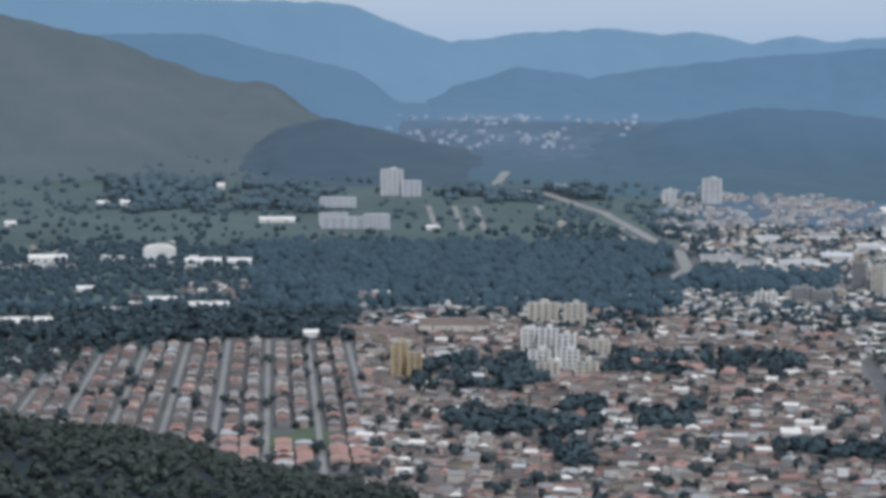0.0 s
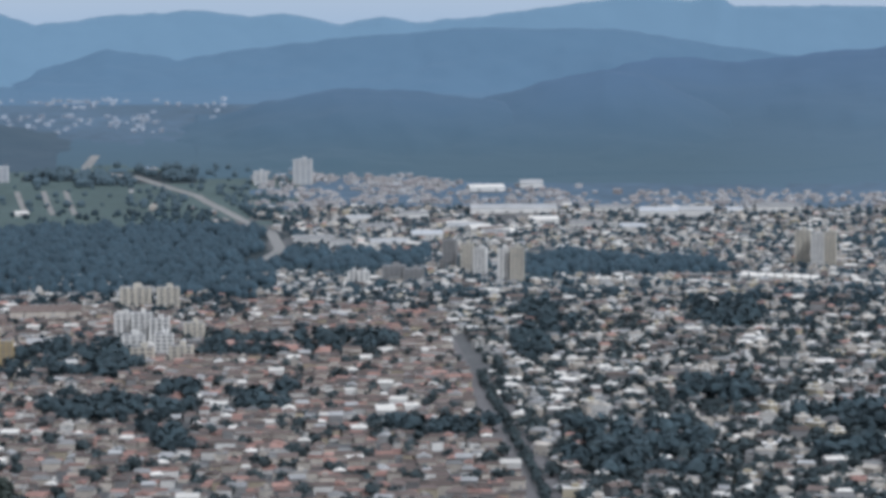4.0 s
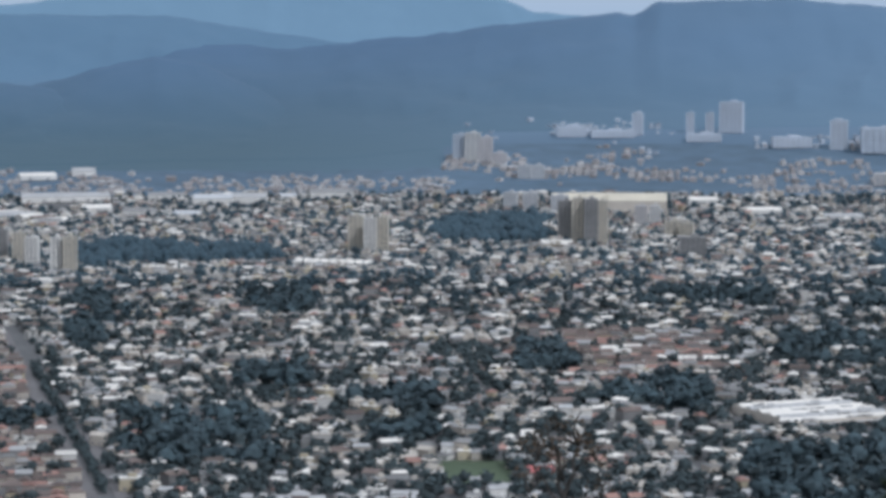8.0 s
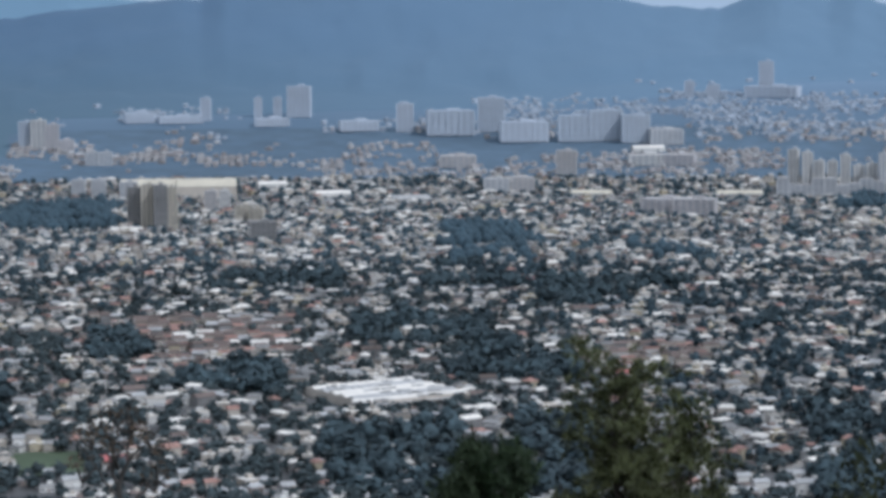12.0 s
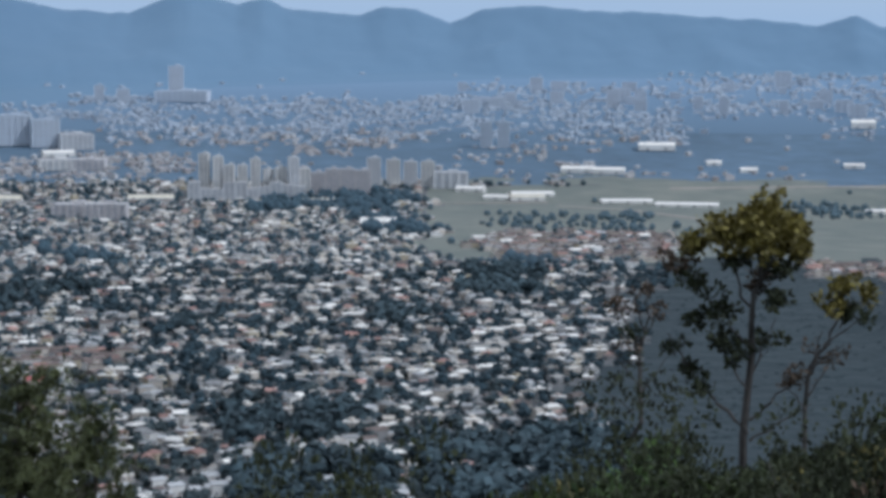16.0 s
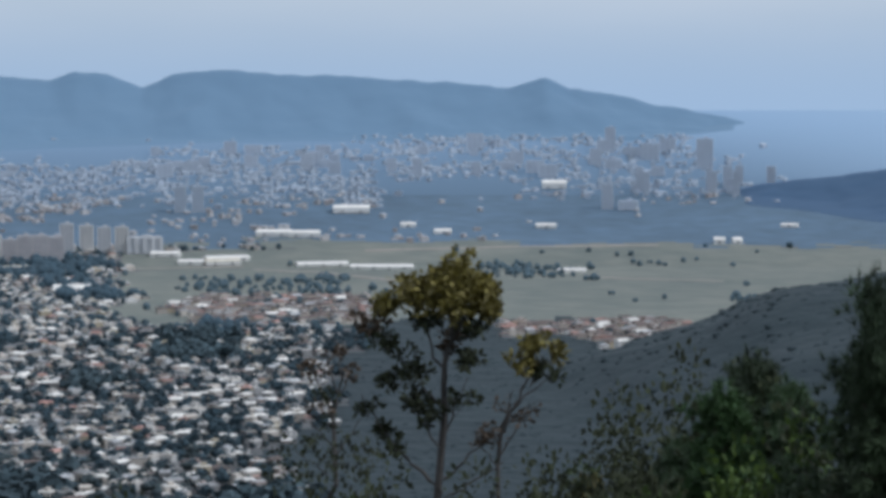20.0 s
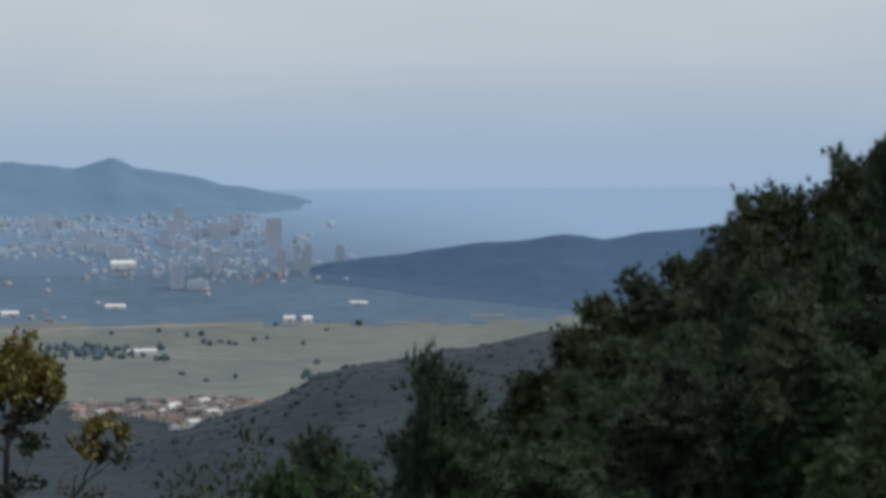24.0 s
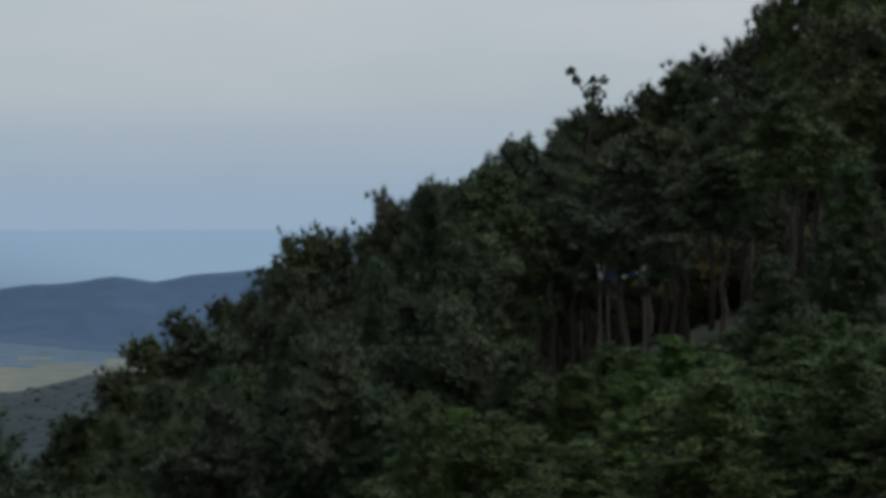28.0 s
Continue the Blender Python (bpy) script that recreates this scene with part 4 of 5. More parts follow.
    red.add(turned(sh[0], turn, (x, y, ground(x, y)), s), sh[1], sh[2])
for ob in SMALL:
    for o in [*ob.children, ob]:
        bpy.data.objects.remove(o)
for x, y, d, a, side in lots(76, 9.4, 10.4, 7.0, ("red",), 1100, 2600, -15, 21):
    if rng.random() < 0.8:
        sh = rng.choice(SHAPES["red"])
        red.add(turned(sh[0], 12 + rng.gauss(0, 8), (x, y, ground(x, y))), sh[1], sh[2])
red.link("red_roof_quarter", [M[k] for k in TOWN], "crowded small houses with weathered red roofs", "houses")
def city_house(rng):
    """A low city house: walls, a flat or pitched pale roof, door, windows and a water tank."""
    w, dp, h = rng.uniform(6.5, 10), rng.uniform(6.5, 9), rng.choice((2.9, 3.2, 5.6))
    roof = rng.choice(("lime", "zinc", "grey", "zinc", "rust", "red", "grey"))
    say = {"red": "dull red tile", "rust": "brown weathered tile", "zinc": "grey sheet-metal", "lime": "whitewashed", "grey": "flat concrete"}[roof]
    t = thing("city_house", f"low pale city house with a {say} roof", "house", Matrix.Identity(4), "city houses")
    wall = M[rng.choice(("white", "cream", "grey", "brick", "white"))]
    part("wall", boxes((0, 0, -1.5, w, dp, h + 1.5)), wall, t)
    if roof in ("lime", "grey"):
        part("roof", boxes((0, 0, h, w + 0.4, dp + 0.4, 0.4)), M[roof], t)
        part("roof_room", boxes((0.15 * w, 0.1 * dp, h + 0.4, 0.35 * w, 0.4 * dp, 1.9)), wall, t)
    else:
        part("roof", gable(w, dp, h, rng.uniform(1.2, 1.9), hip=rng.choice((0, 0, 1.8))), M[roof], t)
    part("door", boxes((0.1 * w, -dp / 2 - 0.03, 0, 1.0, 0.12, 2.1)), M["brick"], t)
    for x in (-0.28, 0.36):
        part("window", boxes((x * w, -dp / 2 - 0.03, 0.9, 1.4, 0.12, 1.2)), M["glass"], t)
    return t


city = Batch()
CITY = [city_house(rng) for _ in range(16)]
placed = 0
for x, y, d, a, side in sorted(lots(72, 10.4, 11.6, 7.5, ("city", "park"), 880, 2720, -47, 12.6), key=lambda q: q[2]):
    k = cover(x, y)
    if rng.random() < FILLED[k] * (0.8 if d > 1700 else 1.0) + 0.25 * rough(x, y, 130, 2):
        if placed < 230 and k == "city":
            placed += 1
            ob = copy_thing(rng.choice(CITY), pose(x + rng.uniform(-2, 2), y + rng.uniform(-2, 2), ground(x, y), 0, 0, 20 + rng.gauss(0, 18)))
            s = rng.uniform(0.8, 1.15)
            ob.scale = (s, s, s)
            continue
        sh = rng.choice(SHAPES[k])
        city.add(turned(sh[0], 20 + rng.gauss(0, 30) + 35 * rough(x, y, 400, 1), (x + rng.uniform(-2, 2), y + rng.uniform(-2, 2), ground(x, y)), rng.uniform(0.75, 1.15)), sh[1], sh[2])
for ob in CITY:
    for o in [*ob.children, ob]:
        bpy.data.objects.remove(o)
city.link("city_houses", [M[k] for k in TOWN], "sprawl of white and grey low houses between trees", "houses")
# town materials exchanged for their haze-coloured copies
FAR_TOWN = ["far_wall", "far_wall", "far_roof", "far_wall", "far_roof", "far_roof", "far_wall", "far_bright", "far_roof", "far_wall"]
# distant quarters: bearings, dips, and how full they are built
QUARTERS = ((-0.8, 5.9, 1.88, 2.5, 0.52), (0.0, 6.8, 2.5, 3.0, 0.42), (-4.8, -0.8, 2.0, 2.5, 0.4), (8.4, 11.8, 1.55, 2.1, 0.4), (8.4, 11.8, 2.1, 2.9, 0.5), (11.2, 13.6, 2.2, 2.85, 0.5),
            (12.6, 21, 1.1, 1.75, 0.42), (14, 22, 1.75, 2.3, 0.35), (16.5, 19.5, 2.3, 2.75, 0.35), (-30.5, -25.6, 3.0, 3.75, 0.55), (-25.6, -15.6, 3.45, 3.9, 0.45), (-9, 1.5, 3.3, 3.8, 0.4), (9, 13, 3.55, 4.1, 0.3),
            (13.5, 16, 3.4, 3.75, 0.25), (8, 12, 3.0, 3.5, 0.12), (-15.6, -13.7, 2.9, 3.25, 0.7), (-14.2, -9.0, 3.2, 3.5, 0.6), (-13.1, -10.2, 2.2, 2.42, 0.6), (-12.2, -10.6, 2.85, 3.15, 0.6), (-8.4, -6.8, 2.5, 2.75, 0.6),
            (-8.1, -5.8, 3.0, 3.2, 0.5), (-6.3, -3.2, 2.45, 2.8, 0.6), (-3.4, -0.6, 2.55, 2.85, 0.6), (-1.6, 2.2, 3.2, 3.6, 0.6), (-4.7, 2.2, 3.85, 4.2, 0.7), (-0.5, 2.3, 1.9, 2.2, 0.6),
            (2.3, 7.2, 1.9, 2.9, 0.55), (6.8, 8.8, 1.85, 2.8, 0.45), (8.4, 13.5, 2.05, 2.6, 0.5), (4.6, 6.6, 2.9, 3.2, 0.4), (13, 20, 1.5, 2.2, 0.28), (19.6, 22.8, 2.05, 2.8, 0.5), (-36.8, -31, 1.1, 1.45, 0.25), (-36, -32, 1.6, 2.05, 0.2))
far, faint = Batch(), Batch()
# same exchange, with the haziest copies for the farthest houses
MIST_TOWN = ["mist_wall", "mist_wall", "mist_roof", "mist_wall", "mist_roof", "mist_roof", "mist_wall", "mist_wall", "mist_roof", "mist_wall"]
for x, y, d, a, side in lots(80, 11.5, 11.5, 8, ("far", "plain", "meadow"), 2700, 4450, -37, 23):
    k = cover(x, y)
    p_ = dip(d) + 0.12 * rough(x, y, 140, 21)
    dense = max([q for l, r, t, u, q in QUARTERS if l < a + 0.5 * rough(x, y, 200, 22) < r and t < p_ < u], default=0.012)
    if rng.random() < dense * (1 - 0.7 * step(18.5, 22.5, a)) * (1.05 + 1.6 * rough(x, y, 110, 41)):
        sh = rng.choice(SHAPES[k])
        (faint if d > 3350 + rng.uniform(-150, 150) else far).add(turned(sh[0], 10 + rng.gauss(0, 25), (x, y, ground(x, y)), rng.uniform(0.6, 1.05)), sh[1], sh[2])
faint.link("faint_quarters", [M[k] for k in MIST_TOWN], "faint town at the foot of the mountains, coloured for haze", "houses")
far.link("distant_quarters", [M[k] for k in FAR_TOWN], "distant quarters of pale houses and blocks, coloured for haze", "houses")


# ---- roads ----
def strip(name, pts, width, mat, label, cat="road", lift=0.35):
    verts, faces = [], []
    pts2 = []
    for p, q in zip(pts, pts[1:]):
        n = max(1, int((q - p).length / 15))
        pts2 += [p.lerp(q, i / n) for i in range(n)]
    pts2.append(pts[-1])
    for i, p in enumerate(pts2):
        e = pts2[min(i + 1, len(pts2) - 1)] - pts2[max(i - 1, 0)]
        s = Vector((-e.y, e.x)).normalized() * width / 2
        for k in (-1, 1):
            v = p + s * k
            verts.append((v.x, v.y, ground(v.x, v.y) + lift))
    k = len(verts)
    verts += [(x, y, z - 1.0) for x, y, z in verts]
    for i in range(len(pts2) - 1):
        a = 2 * i
        faces += [(a, a + 2, a + 3, a + 1), (a, a + k, a + k + 2, a + 2), (a + 1, a + 3, a + k + 3, a + k + 1)]
    return tagged(mesh(name, verts, faces, [mat]), label, cat, kind="structure")


strip("road_highway", HIGHWAY, 15, M["street"], "pale winding highway through the woods")
for i, (a0, a1) in enumerate(((-35.1, -34.9), (-34.6, -34.4), (-35.7, -35.5))):
    strip(f"road_track_{i}", [at(a0, reach(3.36)).xy, at(a1, reach(3.9)).xy], 8, M["street"], "pale track running down the meadow hill")
for i, pts_ in enumerate((((10.6, 4.35), (12.2, 4.42), (13.9, 4.62)), ((7.8, 4.3), (10.4, 4.28)), ((13.2, 3.92), (16.5, 3.84), (20, 3.8)), ((18.5, 4.55), (21.5, 4.62)))):
    strip(f"road_dirt_{i}", [at(a, reach(p)).xy for a, p in pts_], 14, M["dirt"], "pale dirt road across the dry fields")
e = (AVENUE[1] - AVENUE[0]).normalized()
side = Vector((-e.y, e.x))
strip("road_avenue_west", [AVENUE[0] - side * 7.5, AVENUE[1] + e * 80 - side * 7.5], 8, M["asphalt"], "carriageway of a straight city avenue")
strip("road_avenue_east", [AVENUE[0] + e * 350 + side * 9, AVENUE[1] + e * 80 + side * 9], 7.5, M["asphalt"], "second carriageway of the tree-lined avenue")

c_, s_ = math.cos(radians(ROW_TURN)), math.sin(radians(ROW_TURN))
for i in range(-45, 20):
    v = i * 35.4 - 4.3
    run = [Vector((u * s_ + v * c_, u * c_ - v * s_)) for u in range(1470, 2240, 14)]
    run = [p for p in run if cover(p.x, p.y) == "rows" or (cover(p.x, p.y) == "pitch" and p.length < 1820)]
    if len(run) > 4:
        strip(f"road_street_{i}", [run[0], run[-1]], 4.0, M["street"], "pale concrete street between house rows")

# ---- trees of the valley ----
def low_blob(rng):
    v, f, m = [], [], []
    for c in range(2):
        k, r = len(v), rng.uniform(0.3, 0.45)
        ox, oy = rng.gauss(0, 0.18), rng.gauss(0, 0.18)
        n = 5
        for z, s in ((0.05, 0.75), (0.45, 1.0)):
            v += [(ox + r * s * math.cos(6.283 * i / n) * rng.uniform(0.8, 1.2), oy + r * s * math.sin(6.283 * i / n) * rng.uniform(0.8, 1.2), z + rng.uniform(-0.06, 0.06)) for i in range(n)]
        v.append((ox, oy, rng.uniform(0.75, 0.95)))
        for i in range(n):
            j = (i + 1) % n
            f += [(k + i, k + j, k + n + j, k + n + i), (k + n + i, k + n + j, k + 2 * n)]
    return np.array(v), f, [0] * len(f)


def leafy(rng, cards):
    """A ragged crown about 1 across: a lumpy core and many small leaf sprays round it."""
    v, f = [], []
    bm = bmesh.new()
    bmesh.ops.create_icosphere(bm, subdivisions=1, radius=0.36)
    bm.verts.ensure_lookup_table()
    for w in bm.verts:
        q = w.co * (1 + rng.uniform(-0.3, 0.3))
        v.append((q.x, q.y, q.z * 0.8 + 0.45))
    f = [tuple(u.index for u in t.verts) for t in bm.faces]
    bm.free()
    for _ in range(cards):
        q = Vector((rng.gauss(0, 1), rng.gauss(0, 1), rng.gauss(0.2, 0.8))).normalized()
        c = q * rng.uniform(0.28, 0.5)
        q = (q + Vector((rng.gauss(0, 0.5), rng.gauss(0, 0.5), rng.gauss(0.2, 0.5)))).normalized()
        s = q.orthogonal().normalized()
        w = q.cross(s)
        an, l = rng.uniform(0, 6.28), rng.uniform(0.13, 0.24)
        s, w = s * math.cos(an) + w * math.sin(an), w * math.cos(an) - s * math.sin(an)
        k = len(v)
        for e_ in (s * l, w * l * 0.7 + q * l * 0.3, -s * l, -w * l * 0.7 - q * l * 0.2):
            p_ = c + e_
            v.append((p_.x, p_.y, p_.z * 0.85 + 0.45))
        f.append((k, k + 1, k + 2, k + 3))
    return np.array(v), f, [0] * len(f)


CROWNS = [leafy(rng, 34) for _ in range(24)]
LOW = [low_blob(rng) for _ in range(30)]
FLAT = [(v * np.array((1.15, 1.15, 0.55)), f, m) for v, f, m in LOW]
THICK = {"wood": 0.88, "park": 0.72, "city": 0.68, "red": 0.2, "rows": 0.09, "far": 0.14, "plain": 0.16, "grove": 0.42, "pasture": 0.12, "pitch": 0.0, "field": 0.003, "slope": 0.0, "hill": 0.0, "meadow": 0.16}
woods = {"city_trees": Batch(), "valley_woods": Batch(), "distant_trees": Batch(), "garden_trees": Batch(), "park_woods": Batch()}
for d0, d1, gap, pool in ((880, 1750, 11, CROWNS), (1750, 2700, 14, LOW), (2700, 4300, 17, LOW)):
    d = metres(d0)
    while d < metres(d1):
        a = -47.0
        while a < 24:
            x, y = d * math.sin(radians(a)), d * math.cos(radians(a))
            x, y = x + rng.uniform(-0.5, 0.5) * gap, y + rng.uniform(-0.5, 0.5) * gap
            a += math.degrees(gap / d)
            k = cover(x, y)
            if gap > 15 and k not in ("wood", "meadow", "pasture", "park"):
                continue
            if rng.random() < THICK[k] * (1 + (0.9 * rough(x, y, 80, 12) if k not in ("wood", "hill") else 0)) and clear_of(x, y, 1.0):
                s = rng.uniform(5.5, 11.5) if k != "wood" else rng.uniform(8, 19)
                if gap > 15:
                    s *= 1.15
                sh = rng.choice(pool)
                v = turned(sh[0], rng.uniform(0, 360), (x, y, ground(x, y) - 0.3), s)
                # the leaf copy follows distance, its haze being in the colour
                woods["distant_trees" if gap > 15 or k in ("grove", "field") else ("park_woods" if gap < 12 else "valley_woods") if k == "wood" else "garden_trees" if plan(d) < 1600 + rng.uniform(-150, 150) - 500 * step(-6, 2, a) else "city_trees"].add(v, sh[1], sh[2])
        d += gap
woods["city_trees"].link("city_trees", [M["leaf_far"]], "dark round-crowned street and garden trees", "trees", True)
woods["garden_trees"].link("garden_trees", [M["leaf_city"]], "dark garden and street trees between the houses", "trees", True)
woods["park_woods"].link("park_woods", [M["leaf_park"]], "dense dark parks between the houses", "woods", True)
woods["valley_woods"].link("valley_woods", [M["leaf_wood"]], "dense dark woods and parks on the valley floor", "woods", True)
woods["distant_trees"].link("distant_trees", [M["leaf_mist"]], "trees between the distant quarters, coloured blue-green for haze", "trees")
median = Batch()
for i in range(60):
    p = AVENUE[0] + e * (240 + 9 * i) + side * rng.uniform(-0.5, 3.5)
    sh = rng.choice(CROWNS)
    median.add(turned(sh[0], rng.uniform(0, 360), (p.x, p.y, ground(p.x, p.y) - 0.3), rng.uniform(5, 8)), sh[1], sh[2])
median.link("median_trees", [M["leaf_city"]], "row of dark trees along the avenue's median", "trees")
spurs, brow = Batch(), Batch()
for n in range(12500):
    if n < 2600:
        a, d = rng.uniform(-49, -36), rng.uniform(690, 960)
    else:
        a, d = rng.uniform(7, 47), rng.uniform(885, 1750)
    x, y = metres(d) * math.sin(radians(a)), metres(d) * math.cos(radians(a))
    if cover(x, y) == "hill":
        sh = rng.choice(CROWNS if n < 2600 else FLAT)
        (brow if n < 2600 else spurs).add(turned(sh[0], rng.uniform(0, 360), (x, y, ground(x, y) - (0.5 if n < 2600 else 2.6)), rng.uniform(4.2, 8.4)), sh[1], sh[2])
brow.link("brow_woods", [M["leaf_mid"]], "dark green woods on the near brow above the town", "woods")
spurs.link("spur_woods", [M["ridge_dark"]], "dark woods covering the hill spurs", "woods", True)


# ---- trees on the lookout's slope ----
def tube(points, radii, sides=6):
    bm = bmesh.new()
    rings = []
    for i, p in enumerate(points):
        e = (points[min(i + 1, len(points) - 1)] - points[max(i - 1, 0)]).normalized()
        u = e.orthogonal().normalized()
        w = e.cross(u)
        rings.append([bm.verts.new(p + (u * math.cos(6.2832 * k / sides) + w * math.sin(6.2832 * k / sides)) * radii[i]) for k in range(sides)])
    for a, c in zip(rings, rings[1:]):
        for k in range(sides):
            bm.faces.new((a[k], a[(k + 1) % sides], c[(k + 1) % sides], c[k]))
    bm.faces.new(rings[-1])
    return bm


def limb(rng, start, end, r0, r1, bend=0.12, n=6):
    pts, length = [], (end - start).length
    for i in range(n + 1):
        t = i / n
        p = start.lerp(end, t)
        if 0 < i < n:
            p = p + Vector((rng.gauss(0, bend), rng.gauss(0, bend), rng.gauss(0, bend * 0.5))) * length * 0.25
        pts.append(p)
    return pts, [r0 + (r1 - r0) * i / n for i in range(n + 1)]


def join(target, source):
    me = bpy.data.meshes.new("tmp")
    source.to_mesh(me)
    source.free()
    target.from_mesh(me)
    bpy.data.meshes.remove(me)


def leaf_mesh(name, rng, clumps, leaf, mat, parent, up=0.3, flat=0.75):
    """Leaves: folded blades scattered in uneven clumps given as (centre, radius, count)."""
    v, f = [], []
    for c, r, count in clumps:
        for _ in range(count):
            q = Vector((rng.gauss(0, 1), rng.gauss(0, 1), rng.gauss(0, 1)))
            q = q.normalized() * (r * rng.uniform(0.15, 1.0) ** 0.5)
            q.z *= flat
            p = c + q
            a = (q.normalized() + Vector((rng.gauss(0, 0.6), rng.gauss(0, 0.6), rng.gauss(0, 0.6) + up))).normalized()
            s = a.orthogonal().normalized()
            s = (s * math.cos(6.28 * rng.random()) + a.cross(s) * math.sin(6.28 * rng.random())).normalized()
            l = leaf * rng.uniform(0.6, 1.4)
            k = len(v)
            v += [tuple(p), tuple(p + a * l * 0.5 + s * l * 0.3), tuple(p + a * l), tuple(p + a * l * 0.5 - s * l * 0.3)]
            f += [(k, k + 1, k + 2), (k, k + 2, k + 3)]
    return mesh(name, v, f, [mat], parent=parent)


def needle_mesh(name, rng, tufts, length, mat, parent, blades=15, fat=0.08):
    """Pine needles: round brushes of thin blades, each brush given as (root, direction, size)."""
    v, f = [], []
    for p, way, size in tufts:
        side = way.orthogonal().normalized()
        other = way.cross(side)
        for b in range(blades):
            an = 6.283 * (b + rng.random()) / blades
            out = side * math.cos(an) + other * math.sin(an)
            e = (way * rng.uniform(-0.1, 1.0) + out * rng.uniform(0.2, 1.0)).normalized() * length * size * rng.uniform(0.75, 1.2)
            w = e.cross(way + out * 0.2).normalized() * length * size * fat
            k = len(v)
            v += [tuple(p - w), tuple(p + w), tuple(p + e)]
            f.append((k, k + 1, k + 2))
    return mesh(name, v, f, [mat], parent=parent)


def pine(rng, h, spread, mat, label, bare=0.3, tufts=4, length=0.5, bark="darkbark", levels=15, pointed=0.6, lift=0.6, cluster=4, puff=0.45):
    """A pine: tapered trunk, whorls of upswept limbs, and puffs of needle brushes round their tips."""
    t = thing("pine_tree", label, "pine tree", Matrix.Identity(4), "pines on the slope")
    lean = Vector((rng.gauss(0, 0.02) * h, rng.gauss(0, 0.02) * h, h * 0.97))
    pts, rad = limb(rng, Vector((0, 0, -1.0)), lean, 0.012 * h + 0.03, 0.02, 0.03, 9)
    part("trunk", tube(pts, rad, 7), M[bark], t)
    limbs, brushes = bmesh.new(), []
    for i in range(levels):
        s = bare + (1 - bare) * (i / levels) ** 0.9
        z = s * h * 0.97
        base = Vector((lean.x * s, lean.y * s, z))
        # broad low down, narrow at the tip, uneven all over
        reach_ = spread * ((1 - (s - bare) / (1 - bare)) ** pointed * 0.95 + 0.05)
        for k in range(rng.choice((3, 4, 5))):
            an = rng.uniform(0, 6.283)
            r = reach_ * rng.uniform(0.5, 1.15)
            tip = base + Vector((math.cos(an) * r, math.sin(an) * r, r * rng.uniform(0.5, 1.2) * lift))
            lp, lr = limb(rng, base, tip, 0.03 + 0.008 * r, 0.008, 0.18, 4)
            join(limbs, tube(lp, lr, 4))
            # puffs: tight bunches of brushes, dense towards the tip
            for m_ in range(max(1, int(tufts * (0.5 + r / spread)))):
                c = base.lerp(tip, 1 - 0.65 * rng.random() ** 1.3) + Vector((rng.gauss(0, 1), rng.gauss(0, 1), rng.gauss(0, 1))) * min(0.4, 0.05 + 0.16 * r)
                big = rng.uniform(0.7, 1.2)
                for q in range(cluster):
                    o = Vector((rng.gauss(0, 1), rng.gauss(0, 1), rng.gauss(0.25, 0.8))) * length * puff * big
                    way = (o.normalized() + Vector((0, 0, 0.9))).normalized()
                    brushes.append((c + o, way, big))
    for k in range(7):
        brushes.append((lean + Vector((0, 0, -0.35 * length * k)), Vector((rng.gauss(0, 0.3), rng.gauss(0, 0.3), 1)).normalized(), 0.8))
    part("branchwork", limbs, M[bark], t)
    needle_mesh("foliage", rng, brushes, length, M[mat], t)
    t["h"] = h * 0.97 + 1.8 * length
    return t


def crown_tree(bearing, d, label, limbs, clumps, bark="bark", leaf=0.2, name="broadleaf_tree", seed=1, base_u=0.0):
    """A broadleaved tree. Limbs and clumps stand in metres: across, deep, and height below (-) the eye."""
    rng = random.Random(seed)
    p = at(bearing, d)
    t = thing(name, label, "tree", pose(p.x, p.y, p.z, 0, 0, -bearing))
    drop = EYE - p.z
    foot = Vector((base_u, 0, -0.5))
    for i, (u0, w0, z0, u1, w1, z1, r0, r1) in enumerate(limbs):
        a = foot if z0 is None else Vector((u0, w0, z0 + drop))
        pts, rad = limb(rng, a, Vector((u1, w1, z1 + drop)), r0, r1, 0.1, 7)
        part("trunk" if i == 0 else "branch", tube(pts, rad, 6), M[bark], t)
    kinds = {}
    twigs = bmesh.new()
    for u, w, z, r, n, m_ in clumps:
        c = Vector((u, w, z + drop))
        for s in range(max(3, int(n / 45))):
            q = Vector((rng.gauss(0, 0.45), rng.gauss(0, 0.45), rng.gauss(0, 0.4))) * r
            kinds.setdefault(m_, []).append((c + q, r * rng.uniform(0.4, 0.65), min(45, n // 3)))
            lp, lr = limb(rng, c + Vector((0, 0, -r * 0.8)), c + q, 0.02, 0.006, 0.2, 3)
            join(twigs, tube(lp, lr, 3))
    tagged(part("twigwork", twigs, M[bark], t), kind="stuff")
    for m_, list_ in kinds.items():
        leaf_mesh("foliage", rng, list_, leaf, M[m_], t)
    return t


# tall tree with an olive dome, a bare neighbour and a smaller one
crown_tree(14.84, 70, "slender tree with an olive golden dome of leaves", (
    (0, 0, None, 0.25, 0, -9.3, 0.15, 0.10), (0.25, 0, -9.3, 0.3, 0, -6.4, 0.10, 0.05), (0.3, 0, -8.3, -0.6, 0.2, -6.3, 0.05, 0.02), (0.3, 0, -7.6, 1.1, -0.2, -6.1, 0.05, 0.02),
    (0.15, 0, -11.6, -1.2, 0.2, -10.2, 0.07, 0.04), (-1.2, 0.2, -10.2, -2.1, 0.2, -8.8, 0.045, 0.015), (0.2, 0, -11.2, 1.6, 0, -9.9, 0.05, 0.02), (0.25, 0, -9.3, -1.1, 0, -7.6, 0.05, 0.02),
